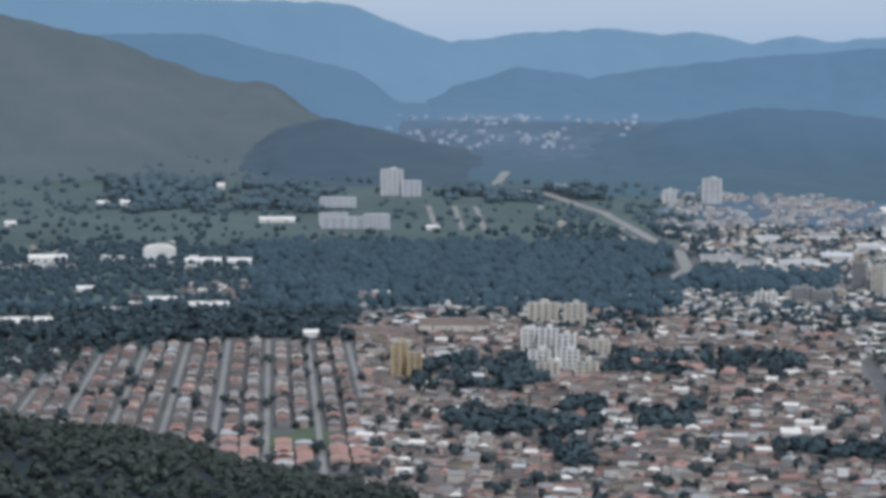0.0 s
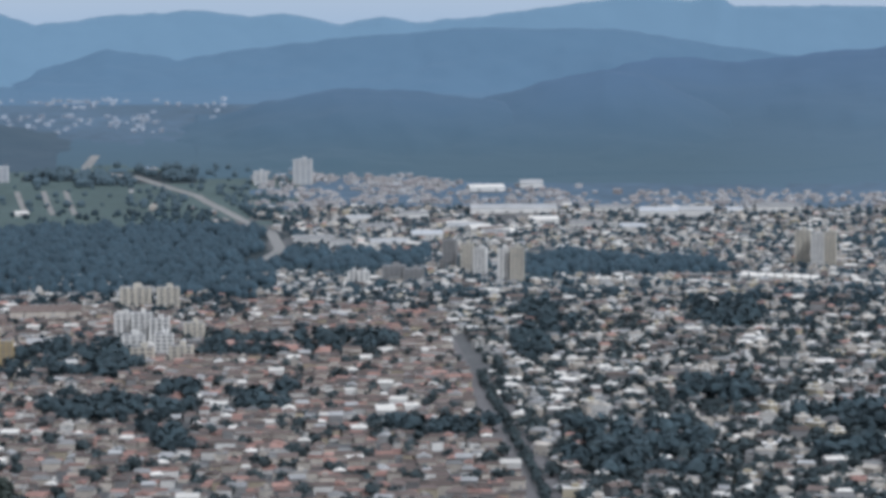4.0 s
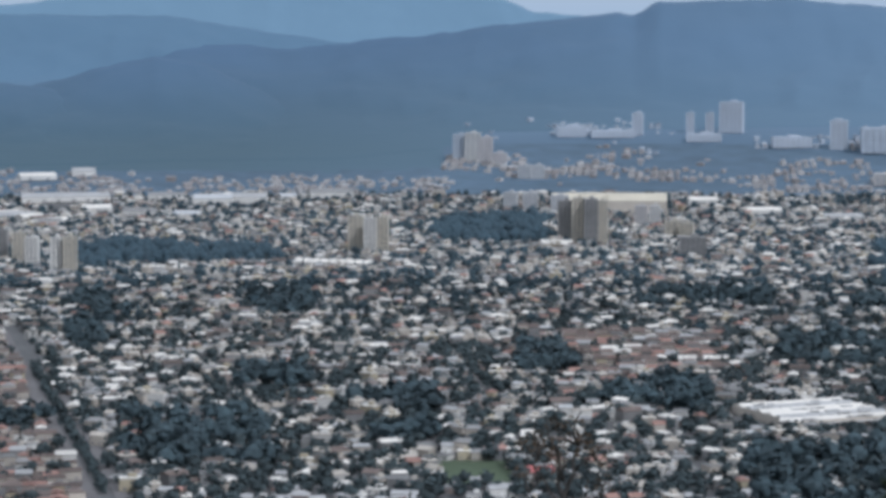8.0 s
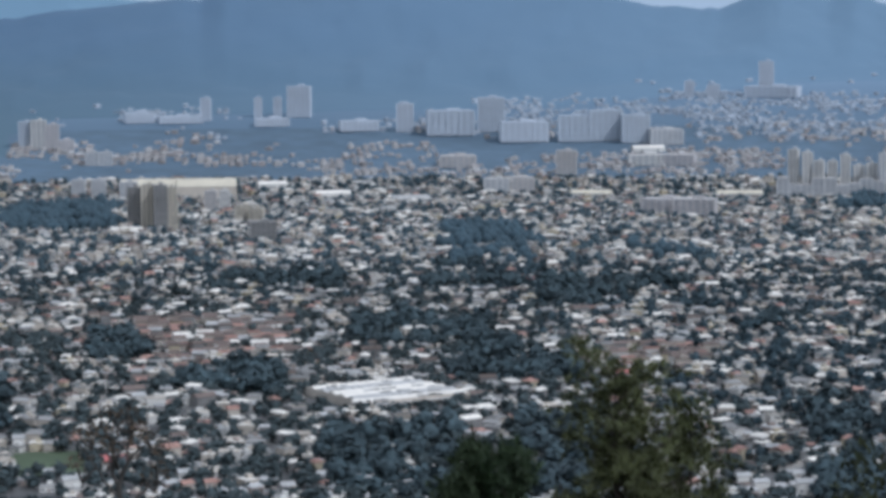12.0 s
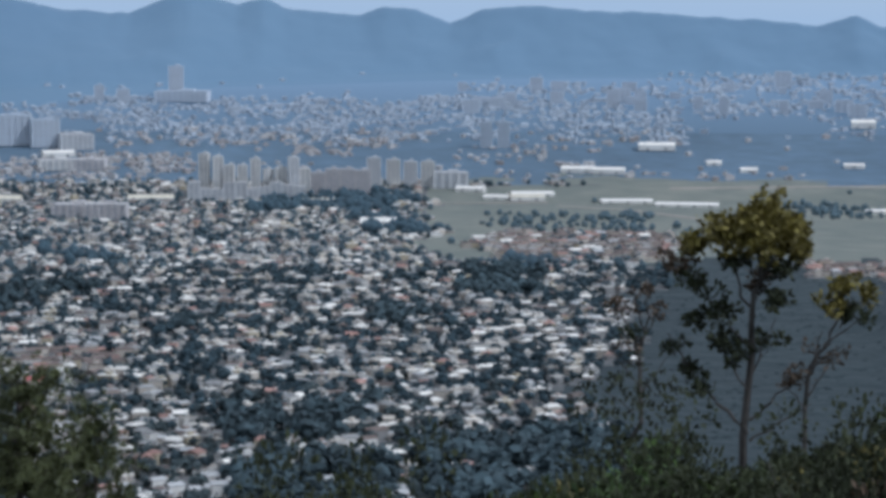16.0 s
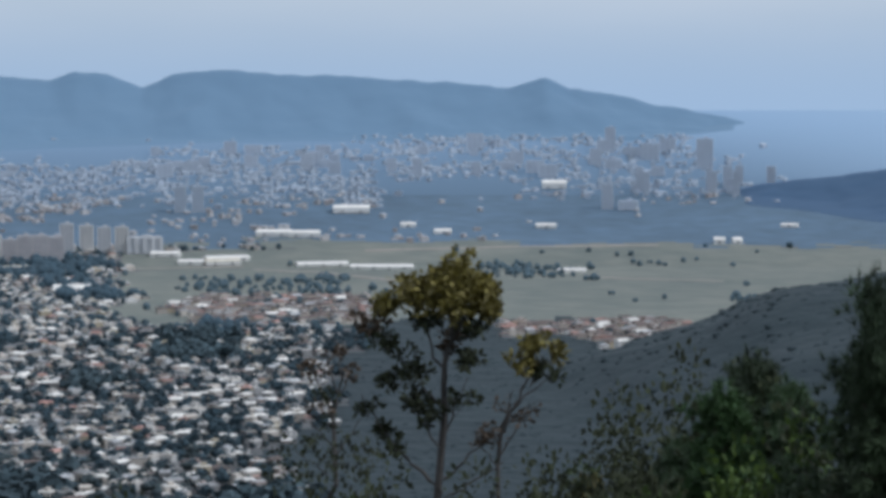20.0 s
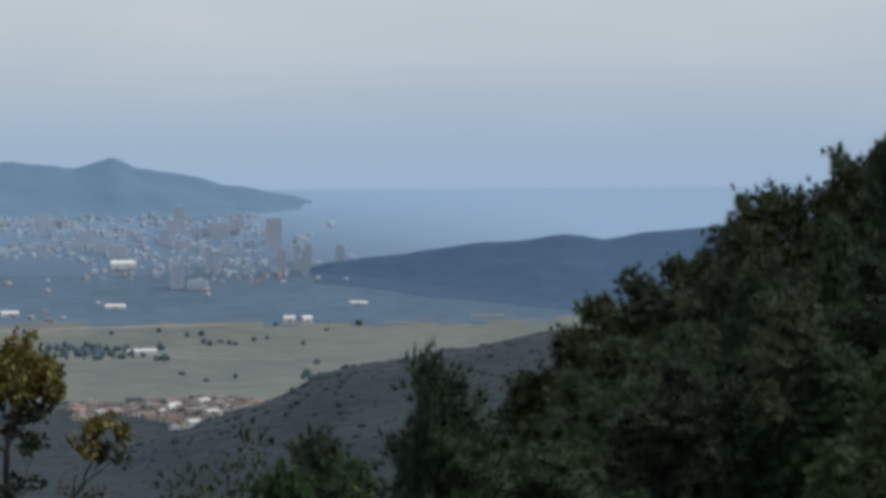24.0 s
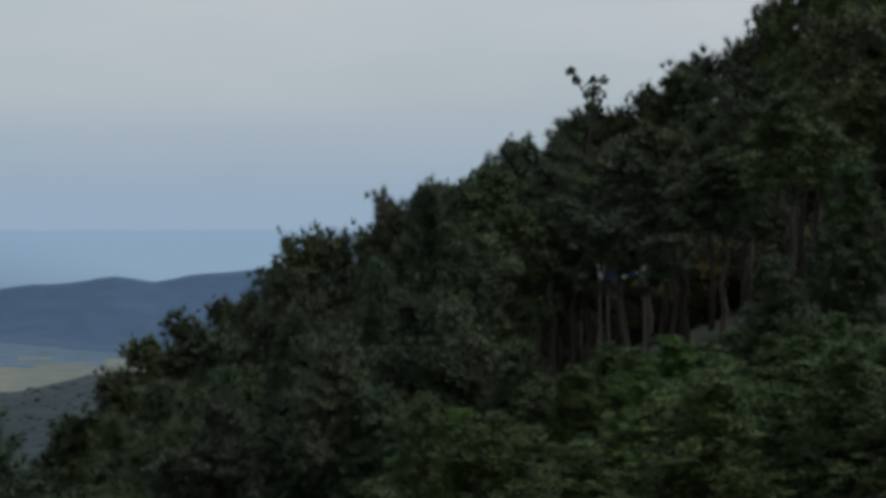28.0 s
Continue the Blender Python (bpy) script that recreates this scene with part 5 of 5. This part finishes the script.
    (0.2, 0, -10.4, -0.7, 0, -9.0, 0.04, 0.015), (0.25, 0, -9.9, 0.9, 0, -8.3, 0.035, 0.012), (-1.0, 0, -7.7, -1.7, 0, -6.5, 0.03, 0.012), (0.2, 0, -11.8, 1.9, 0.1, -10.7, 0.04, 0.02)),
    ((0.1, 0, -5.7, 0.62, 1054, "olive"), (0.75, 0.2, -5.55, 0.66, 1088, "olive"), (-0.55, 0.1, -5.95, 0.6, 816, "olive"), (0.5, -0.3, -6.1, 0.7, 952, "olive"), (1.35, 0, -5.95, 0.5, 646, "olive"), (1.55, 0, -6.45, 0.36, 374, "olive"),
     (-1.55, 0.1, -6.3, 0.42, 340, "olive"), (-1.85, 0, -6.75, 0.4, 200, "dry"), (-1.3, 0, -7.3, 0.4, 190, "leaf_near"), (-0.2, 0, -6.7, 0.4, 200, "leaf_near"), (1.0, 0, -6.9, 0.45, 220, "leaf_near"), (0.45, 0.1, -7.3, 0.5, 200, "dry"),
     (0.75, 0.1, -7.8, 0.45, 180, "leaf_near"), (-0.5, 0, -7.9, 0.5, 180, "leaf_near"), (-1.15, 0, -8.3, 0.45, 220, "leaf_near"), (-0.7, 0, -8.9, 0.5, 230, "leaf_near"), (-0.2, 0, -9.5, 0.4, 150, "leaf_near"),
     (-1.9, 0.2, -9.2, 0.3, 90, "leaf_near"), (-1.55, 0.2, -9.75, 0.32, 110, "leaf_near"), (-1.1, 0.2, -10.2, 0.3, 90, "leaf_near"), (0.5, 0, -9.1, 0.4, 110, "leaf_near"), (1.5, 0, -9.9, 0.3, 50, "dry")), seed=5, leaf=0.19)
crown_tree(16.2, 68, "thin small tree with a golden tuft of leaves", (
    (0, 0, None, 0.15, 0, -9.6, 0.09, 0.06), (0.15, 0, -9.6, 1.2, 0, -7.6, 0.06, 0.02), (0.15, 0, -9.6, 0.5, 0, -8.4, 0.04, 0.012), (0.15, 0, -10.2, 1.0, 0, -8.8, 0.03, 0.01), (0.1, 0, -10.6, -0.6, 0, -9.6, 0.03, 0.01), (0.6, 0, -8.7, 1.6, 0, -8.0, 0.03, 0.012)),
    ((1.0, 0, -7.2, 0.42, 300, "olive"), (1.45, 0, -7.45, 0.4, 260, "olive"), (0.7, 0, -7.7, 0.36, 200, "olive"), (1.5, 0, -7.95, 0.34, 150, "leaf_near"), (0.95, 0, -8.0, 0.4, 160, "leaf_near"), (0.4, 0, -8.9, 0.5, 60, "dry"), (0.1, 0, -9.5, 0.5, 60, "dry"),
     (0.9, 0, -8.8, 0.4, 40, "dry"), (-0.4, 0, -9.7, 0.35, 40, "dry")), seed=6, leaf=0.16)
crown_tree(12.2, 69, "half bare tree with few brown leaves", (
    (0.1, 0, None, 0.35, 0, -9.6, 0.10, 0.06), (0.35, 0, -9.6, 0.6, 0, -7.2, 0.05, 0.012), (0.35, 0, -9.4, -0.3, 0, -7.8, 0.045, 0.012), (0.35, 0, -10.2, -0.6, 0, -8.9, 0.03, 0.01), (0.4, 0, -9.0, 0.95, 0, -7.7, 0.035, 0.01),
    (0.35, 0, -10.6, 1.1, 0, -9.3, 0.03, 0.01), (0.45, 0, -8.6, 0.15, 0, -7.5, 0.03, 0.01), (0.2, 0, -10.9, -0.7, 0, -10.2, 0.025, 0.008)),
    ((-0.3, 0, -8.0, 0.32, 70, "dry"), (0.1, 0, -7.8, 0.3, 60, "dry"), (0.6, 0, -7.5, 0.28, 60, "dry"), (0.9, 0, -8.0, 0.3, 60, "dry"), (0.4, 0, -8.7, 0.4, 70, "leaf_near"), (-0.2, 0, -9.0, 0.4, 50, "dry"),
     (0.35, 0, -9.6, 0.3, 50, "leaf_near"), (-0.3, 0, -9.9, 0.3, 40, "leaf_near"), (0.3, 0, -10.4, 0.3, 45, "leaf_near")), seed=7, leaf=0.15)
crown_tree(-12.9, 22, "bare reddish shrub with a few dry leaves", (
    (0, 0, None, 0.0, 0, -4.0, 0.05, 0.025), (0, 0, -4.0, -0.15, 0, -3.3, 0.02, 0.006), (0, 0, -4.0, 0.15, 0, -3.25, 0.02, 0.006), (0, 0, -3.9, 0.36, 0, -3.5, 0.015, 0.005), (0, 0, -4.1, -0.35, 0, -3.6, 0.015, 0.005), (0.05, 0, -4.2, 0.4, 0, -3.9, 0.015, 0.005)),
    ((-0.22, 0, -3.55, 0.17, 130, "dry"), (0.1, 0, -3.4, 0.18, 150, "dry"), (0.32, 0, -3.6, 0.16, 110, "dry"), (0.0, 0, -3.7, 0.2, 110, "dry"), (-0.3, 0, -3.85, 0.14, 60, "dry"), (0.3, 0, -3.95, 0.15, 60, "dry")), seed=8, leaf=0.035, name="bare_shrub")

crown_tree(38.75, 112, "dead-topped tree with bare forked twigs above the pines", (
    (0, 0, None, 0.1, 0, 4.1, 0.14, 0.06), (0.1, 0, 4.1, -0.75, 0, 5.6, 0.05, 0.03), (0.0, 0, 4.4, 0.5, 0, 5.3, 0.05, 0.03), (-0.4, 0, 5.0, 0.0, 0, 5.4, 0.04, 0.02), (-0.75, 0, 5.6, -0.95, 0, 6.0, 0.04, 0.02)),
    ((-0.9, 0, 5.8, 0.12, 45, "pine"), (-0.6, 0, 5.3, 0.14, 45, "pine"), (0.6, 0, 5.35, 0.16, 45, "pine"), (0.05, 0, 5.35, 0.13, 45, "pine"), (0.3, 0, 4.95, 0.2, 60, "pine"), (-0.2, 0, 4.7, 0.2, 60, "pine"), (0.1, 0, 4.2, 0.35, 120, "pine")), bark="darkbark", seed=9, name="dead_topped_tree")

prng = random.Random(3)
PINES = [pine(prng, 13, s, "pine", "tall dark green pine in a dense stand", bare=b_, pointed=q_, tufts=1.7, length=0.42, cluster=17, puff=0.72) for s, b_, q_ in ((2.6, 0.40, 0.55), (2.3, 0.48, 0.5), (2.9, 0.3, 0.6), (2.1, 0.42, 0.45))]
YOUNG = [pine(prng, 6, s, "young", "young bright green pine on the slope", bare=0.06, length=0.24, levels=17, tufts=6, pointed=0.85, lift=0.8) for s in (1.5, 1.8, 1.3)]
CONE = [pine(prng, 8.4, 4.0, "near_pine", "dense conical green pine close to the lookout", bare=0.05, length=0.2, levels=34, tufts=5, pointed=1.25, lift=0.45, cluster=8, puff=0.9)]
STEMS = [pine(prng, 14, s, "pine", "tall pine with a long bare trunk", bare=b_, levels=10, pointed=0.4, tufts=1.7, length=0.42, cluster=17, puff=0.72) for s, b_ in ((2.3, 0.58), (2.0, 0.64), (2.5, 0.5))]
FRONT = [pine(prng, 11, s, "near_pine", "green pine standing before the stand", bare=0.2, length=0.34, levels=20, tufts=2.2, pointed=0.6, lift=0.9, cluster=15, puff=0.75) for s in (2.3, 1.9)]
LACY = [pine(prng, 13, s, "lacy", "olive-green pine with an open airy crown", bare=0.34, length=0.26, levels=17, tufts=3, pointed=0.5, lift=0.9, cluster=9, puff=0.95) for s in (2.7, 2.1)]
UNDER = [pine(prng, 7, s, "pine", "young pine added behind the stand to close its gaps", bare=0.03, length=0.5, levels=14, tufts=4, pointed=0.5) for s in (2.6, 2.2)]
USED = set()


def plant(pool, bearing, d, top, rng, limit=(0.4, 2.0), wide=None):
    """Sets a pine so that its tip stands that many degrees above (+) or below (-) the eye's level."""
    p = at(bearing, d)
    src = rng.choice(pool)
    s = (EYE + d * math.tan(radians(top)) - p.z) / src["h"]
    s = min(limit[1], max(limit[0], s))
    w = wide or s
    m = pose(p.x, p.y, p.z - 0.2, 0, 0, rng.uniform(0, 360))
    ob = copy_thing(src, m)
    ob.scale = (w, w, s)
    return ob


SKYLINE = ((19.8, -7.5), (20.6, -6.2), (22.0, -5.8), (23.3, -6.0), (25.0, -5.0), (27.3, -4.5), (28.4, -2.9), (29.6, -2.1), (31.0, -1.75), (31.9, -0.6), (33.0, -0.34), (33.7, -0.7), (34.8, 0.7), (36.2, 0.9), (37.4, 1.7), (38.2, 1.4),
           (38.9, 2.3), (39.6, 2.5), (40.8, 3.1), (42.2, 3.6), (43.0, 5.0), (44.5, 5.8), (47, 6.0), (52, 6.5))
a_ = 27.2
while a_ < 50:
    plant(PINES, a_ + prng.uniform(-0.2, 0.2), prng.uniform(105, 135), knots(SKYLINE, a_) + prng.uniform(-0.2, 0.2), prng, wide=prng.uniform(0.85, 1.1))
    a_ += 0.72
a_ = 28.0
while a_ < 50:
    plant(PINES if a_ < 36 else STEMS, a_ + prng.uniform(-0.3, 0.3), prng.uniform(86, 108), knots(SKYLINE, a_) - prng.uniform(0.7, 2.4), prng, wide=prng.uniform(0.7, 1.0))
    a_ += 0.8
for a_, d_, t_, w_ in ((24.6, 35, -4.1, 0.9), (24.55, 34.3, -3.8, 0.36), (25.4, 38, -5.0, 0.75), (26.2, 37, -5.6, 0.85), (27.0, 36, -6.1, 0.9), (27.9, 37, -6.6, 0.9), (25.1, 34, -5.7, 0.8), (28.8, 38, -7.2, 0.9)):
    plant(CONE, a_, d_, t_, prng, wide=w_)
for a_, d_, t_ in ((21.4, 46, -6.4), (22.2, 48, -5.7), (22.8, 47, -6.2), (20.4, 50, -7.5)):
    plant(FRONT, a_, d_, t_, prng, wide=0.55)
for pool_, a_, d_, t_, w_ in ((LACY[:1], -1.05, 60, -7.5, 1.0), (LACY[1:], -0.25, 62, -8.4, 0.8), (LACY[1:], -1.9, 61, -8.9, 0.7), (FRONT, -4.75, 58, -9.1, 0.75), (FRONT, -4.0, 57, -9.3, 0.7), (FRONT, -5.5, 57, -9.9, 0.6)):
    plant(pool_, a_, d_, t_, prng, wide=w_)
for a_, d_, t_ in ((38.5, 118, 2.0), (39.0, 121, 2.3), (38.1, 116, 1.6)):
    plant(PINES, a_, d_, t_, prng, wide=0.9)
for a_, d_, t_, w_ in ((34.8, 78, 0.75, 0.75), (34.0, 76, -0.9, 0.6), (35.7, 80, -0.6, 0.7), (32.0, 78, -2.2, 0.7), (30.4, 74, -3.4, 0.6), (44.6, 76, 1.2, 0.7), (42.8, 66, -1.7, 0.55), (37.0, 64, -2.9, 0.6)):
    plant(FRONT, a_, d_, t_, prng, wide=w_)
for a_, d_, t_ in ((38.4, 60, -3.4), (39.1, 62, -2.9), (39.8, 59, -3.0), (40.5, 61, -2.7), (41.2, 63, -2.9), (37.7, 61, -3.7)):
    plant(YOUNG, a_, d_, t_, prng, wide=0.9)
for i in range(80):
    a_ = prng.uniform(33.5, 49)
    plant(YOUNG, a_, prng.uniform(42, 74), -3.4 - 3.2 * prng.random() + 0.09 * (a_ - 36), prng, wide=prng.uniform(0.7, 1.1))
for i in range(46):
    a_ = prng.uniform(26.3, 36)
    plant(prng.choice((PINES, PINES, FRONT)), a_, prng.uniform(60, 85), knots(SKYLINE, a_) - prng.uniform(2.0, 4.5), prng, wide=prng.uniform(0.5, 0.7))
for i in range(26):
    a_ = prng.uniform(33.5, 47)
    plant(STEMS, a_, prng.uniform(100, 150), knots(SKYLINE, a_) - prng.uniform(0.2, 1.4), prng, wide=prng.uniform(0.8, 1.0))
# back row added to block light behind the stand
for i in range(24):
    a_ = 27 + i
    plant(PINES, a_, prng.uniform(140, 175), knots(SKYLINE, a_) - prng.uniform(0.4, 1.5), prng, wide=prng.uniform(0.9, 1.1))
# low pines added behind, so that the gaps between trunks go dark
for i in range(60):
    a_ = 35 + 0.25 * i
    plant(UNDER, a_, prng.uniform(150, 178), knots(SKYLINE, a_) - prng.uniform(2.0, 4.2), prng, wide=prng.uniform(0.9, 1.3))
for ob in PINES + YOUNG + CONE + STEMS + FRONT + UNDER + LACY:
    for o in [*ob.children, ob]:
        bpy.data.objects.remove(o)

# ---- made-up banner for the bright gap under the pines ----
def banner(bearing, d, top):
    """Blue and white cloth on slim pale posts, added for brightness seen between the trunks."""
    p = at(bearing, d)
    z = EYE - d * math.tan(radians(top)) - p.z
    t = thing("banner", "blue and white cloth on slim posts, standing in for a bright gap between trunks", "banner", pose(p.x, p.y, p.z, 0, 0, -bearing))
    for x, up in ((-0.8, -0.3), (-0.5, -0.6), (0.8, -0.3)):
        part("post", tube([Vector((x, 0, -0.4)), Vector((x + 0.03, 0, (z + up) * 0.5)), Vector((x, 0, z + up))], (0.045, 0.04, 0.035), 6), M["pale_wood"], t)
    for x0, x1, lo, hi, m_ in ((-0.85, -0.62, -0.55, 0.0, "cloth_white"), (-0.62, -0.1, -0.62, -0.15, "cloth_blue"), (-0.1, 0.22, -0.5, -0.28, "cloth_white"), (0.22, 0.5, -0.45, -0.1, "cloth_blue"), (0.5, 0.85, -0.4, 0.02, "cloth_white")):
        verts, faces, n = [], [], 6
        for k in range(n + 1):
            u = k / n
            sag = 0.08 * math.sin(3.14 * u)
            for zz in (lo + 0.05 * math.sin(9 * u), hi - sag):
                verts.append((x0 + (x1 - x0) * u, -0.08 + 0.05 * math.sin(7 * u + zz), z + zz))
        for k in range(n):
            faces.append((2 * k, 2 * k + 2, 2 * k + 3, 2 * k + 1))
        ob = mesh("cloth", verts, faces, [M[m_]], parent=t)
        mod = ob.modifiers.new("thickness", "SOLIDIFY")
        mod.thickness = 0.01


banner(39.45, 90, 1.45)

# ---- shrubs along the shoulder ----
def shrub(rng, mats, label):
    t = thing("shrub", label, "shrub", Matrix.Identity(4), "shrubs on the shoulder")
    stems, lists = bmesh.new(), {}
    for k in range(9):
        tip = Vector((rng.gauss(0, 0.7), rng.gauss(0, 0.7), rng.uniform(1.4, 3.0)))
        lp, lr = limb(rng, Vector((0, 0, -0.3)), tip, 0.035, 0.01, 0.2, 4)
        join(stems, tube(lp, lr, 4))
        for j in range(5):
            c = tip + Vector((rng.gauss(0, 0.35), rng.gauss(0, 0.35), rng.gauss(-0.25, 0.4)))
            lists.setdefault(rng.choice(mats), []).append((c, rng.uniform(0.25, 0.5), 125))
    part("stemwork", stems, M["bark"], t)
    for m_, l_ in lists.items():
        leaf_mesh("foliage", rng, l_, 0.10, M[m_], t)
    return t


SHRUBS = [shrub(prng, m_, lb) for m_, lb in ((("leaf_near", "leaf_near", "leaf_near", "dry"), "dense dark green shrub on the hillside"), (("leaf_near", "leaf_near", "leaf_near", "dry", "dry", "olive"), "shrub with olive, brown and green leaves"),
                                             (("young", "leaf_near", "leaf_near"), "yellow-green shrub on the hillside"), (("leaf_near",), "dark green shrub on the hillside"))]
EDGE = ((4.5, -12.6), (6.5, -11.5), (8.3, -11.1), (9.9, -10.6), (11.8, -10.1), (13.2, -9.7), (14.5, -9.5), (16.5, -9.1), (17.8, -8.7), (20, -8.4), (23, -7.6), (27, -7.2))
for i in range(85):
    a_, d_ = prng.uniform(4.5, 25.5), prng.uniform(40, 62)
    p = at(a_, d_)
    ob = copy_thing(prng.choice(SHRUBS), pose(p.x, p.y, p.z - 0.2, 0, 0, prng.uniform(0, 360)))
    want = EYE + d_ * math.tan(radians(knots(EDGE, a_) - prng.uniform(0.05, 1.2))) - p.z
    s = min(2.6, max(0.5, want / 3.0))
    ob.scale = (min(s, 1.3), min(s, 1.3), s)
# undergrowth added behind the stand to cover bright ground
for i in range(70):
    a_, d_ = prng.uniform(27, 48), prng.uniform(128, 170)
    p = at(a_, d_)
    ob = copy_thing(prng.choice(SHRUBS[1:2] + SHRUBS[3:]), pose(p.x, p.y, p.z - 0.2, 0, 0, prng.uniform(0, 360)))
    s = prng.uniform(0.9, 1.6)
    ob.scale = (s * 1.5, s * 1.5, s)
for ob in SHRUBS:
    for o in [*ob.children, ob]:
        bpy.data.objects.remove(o)
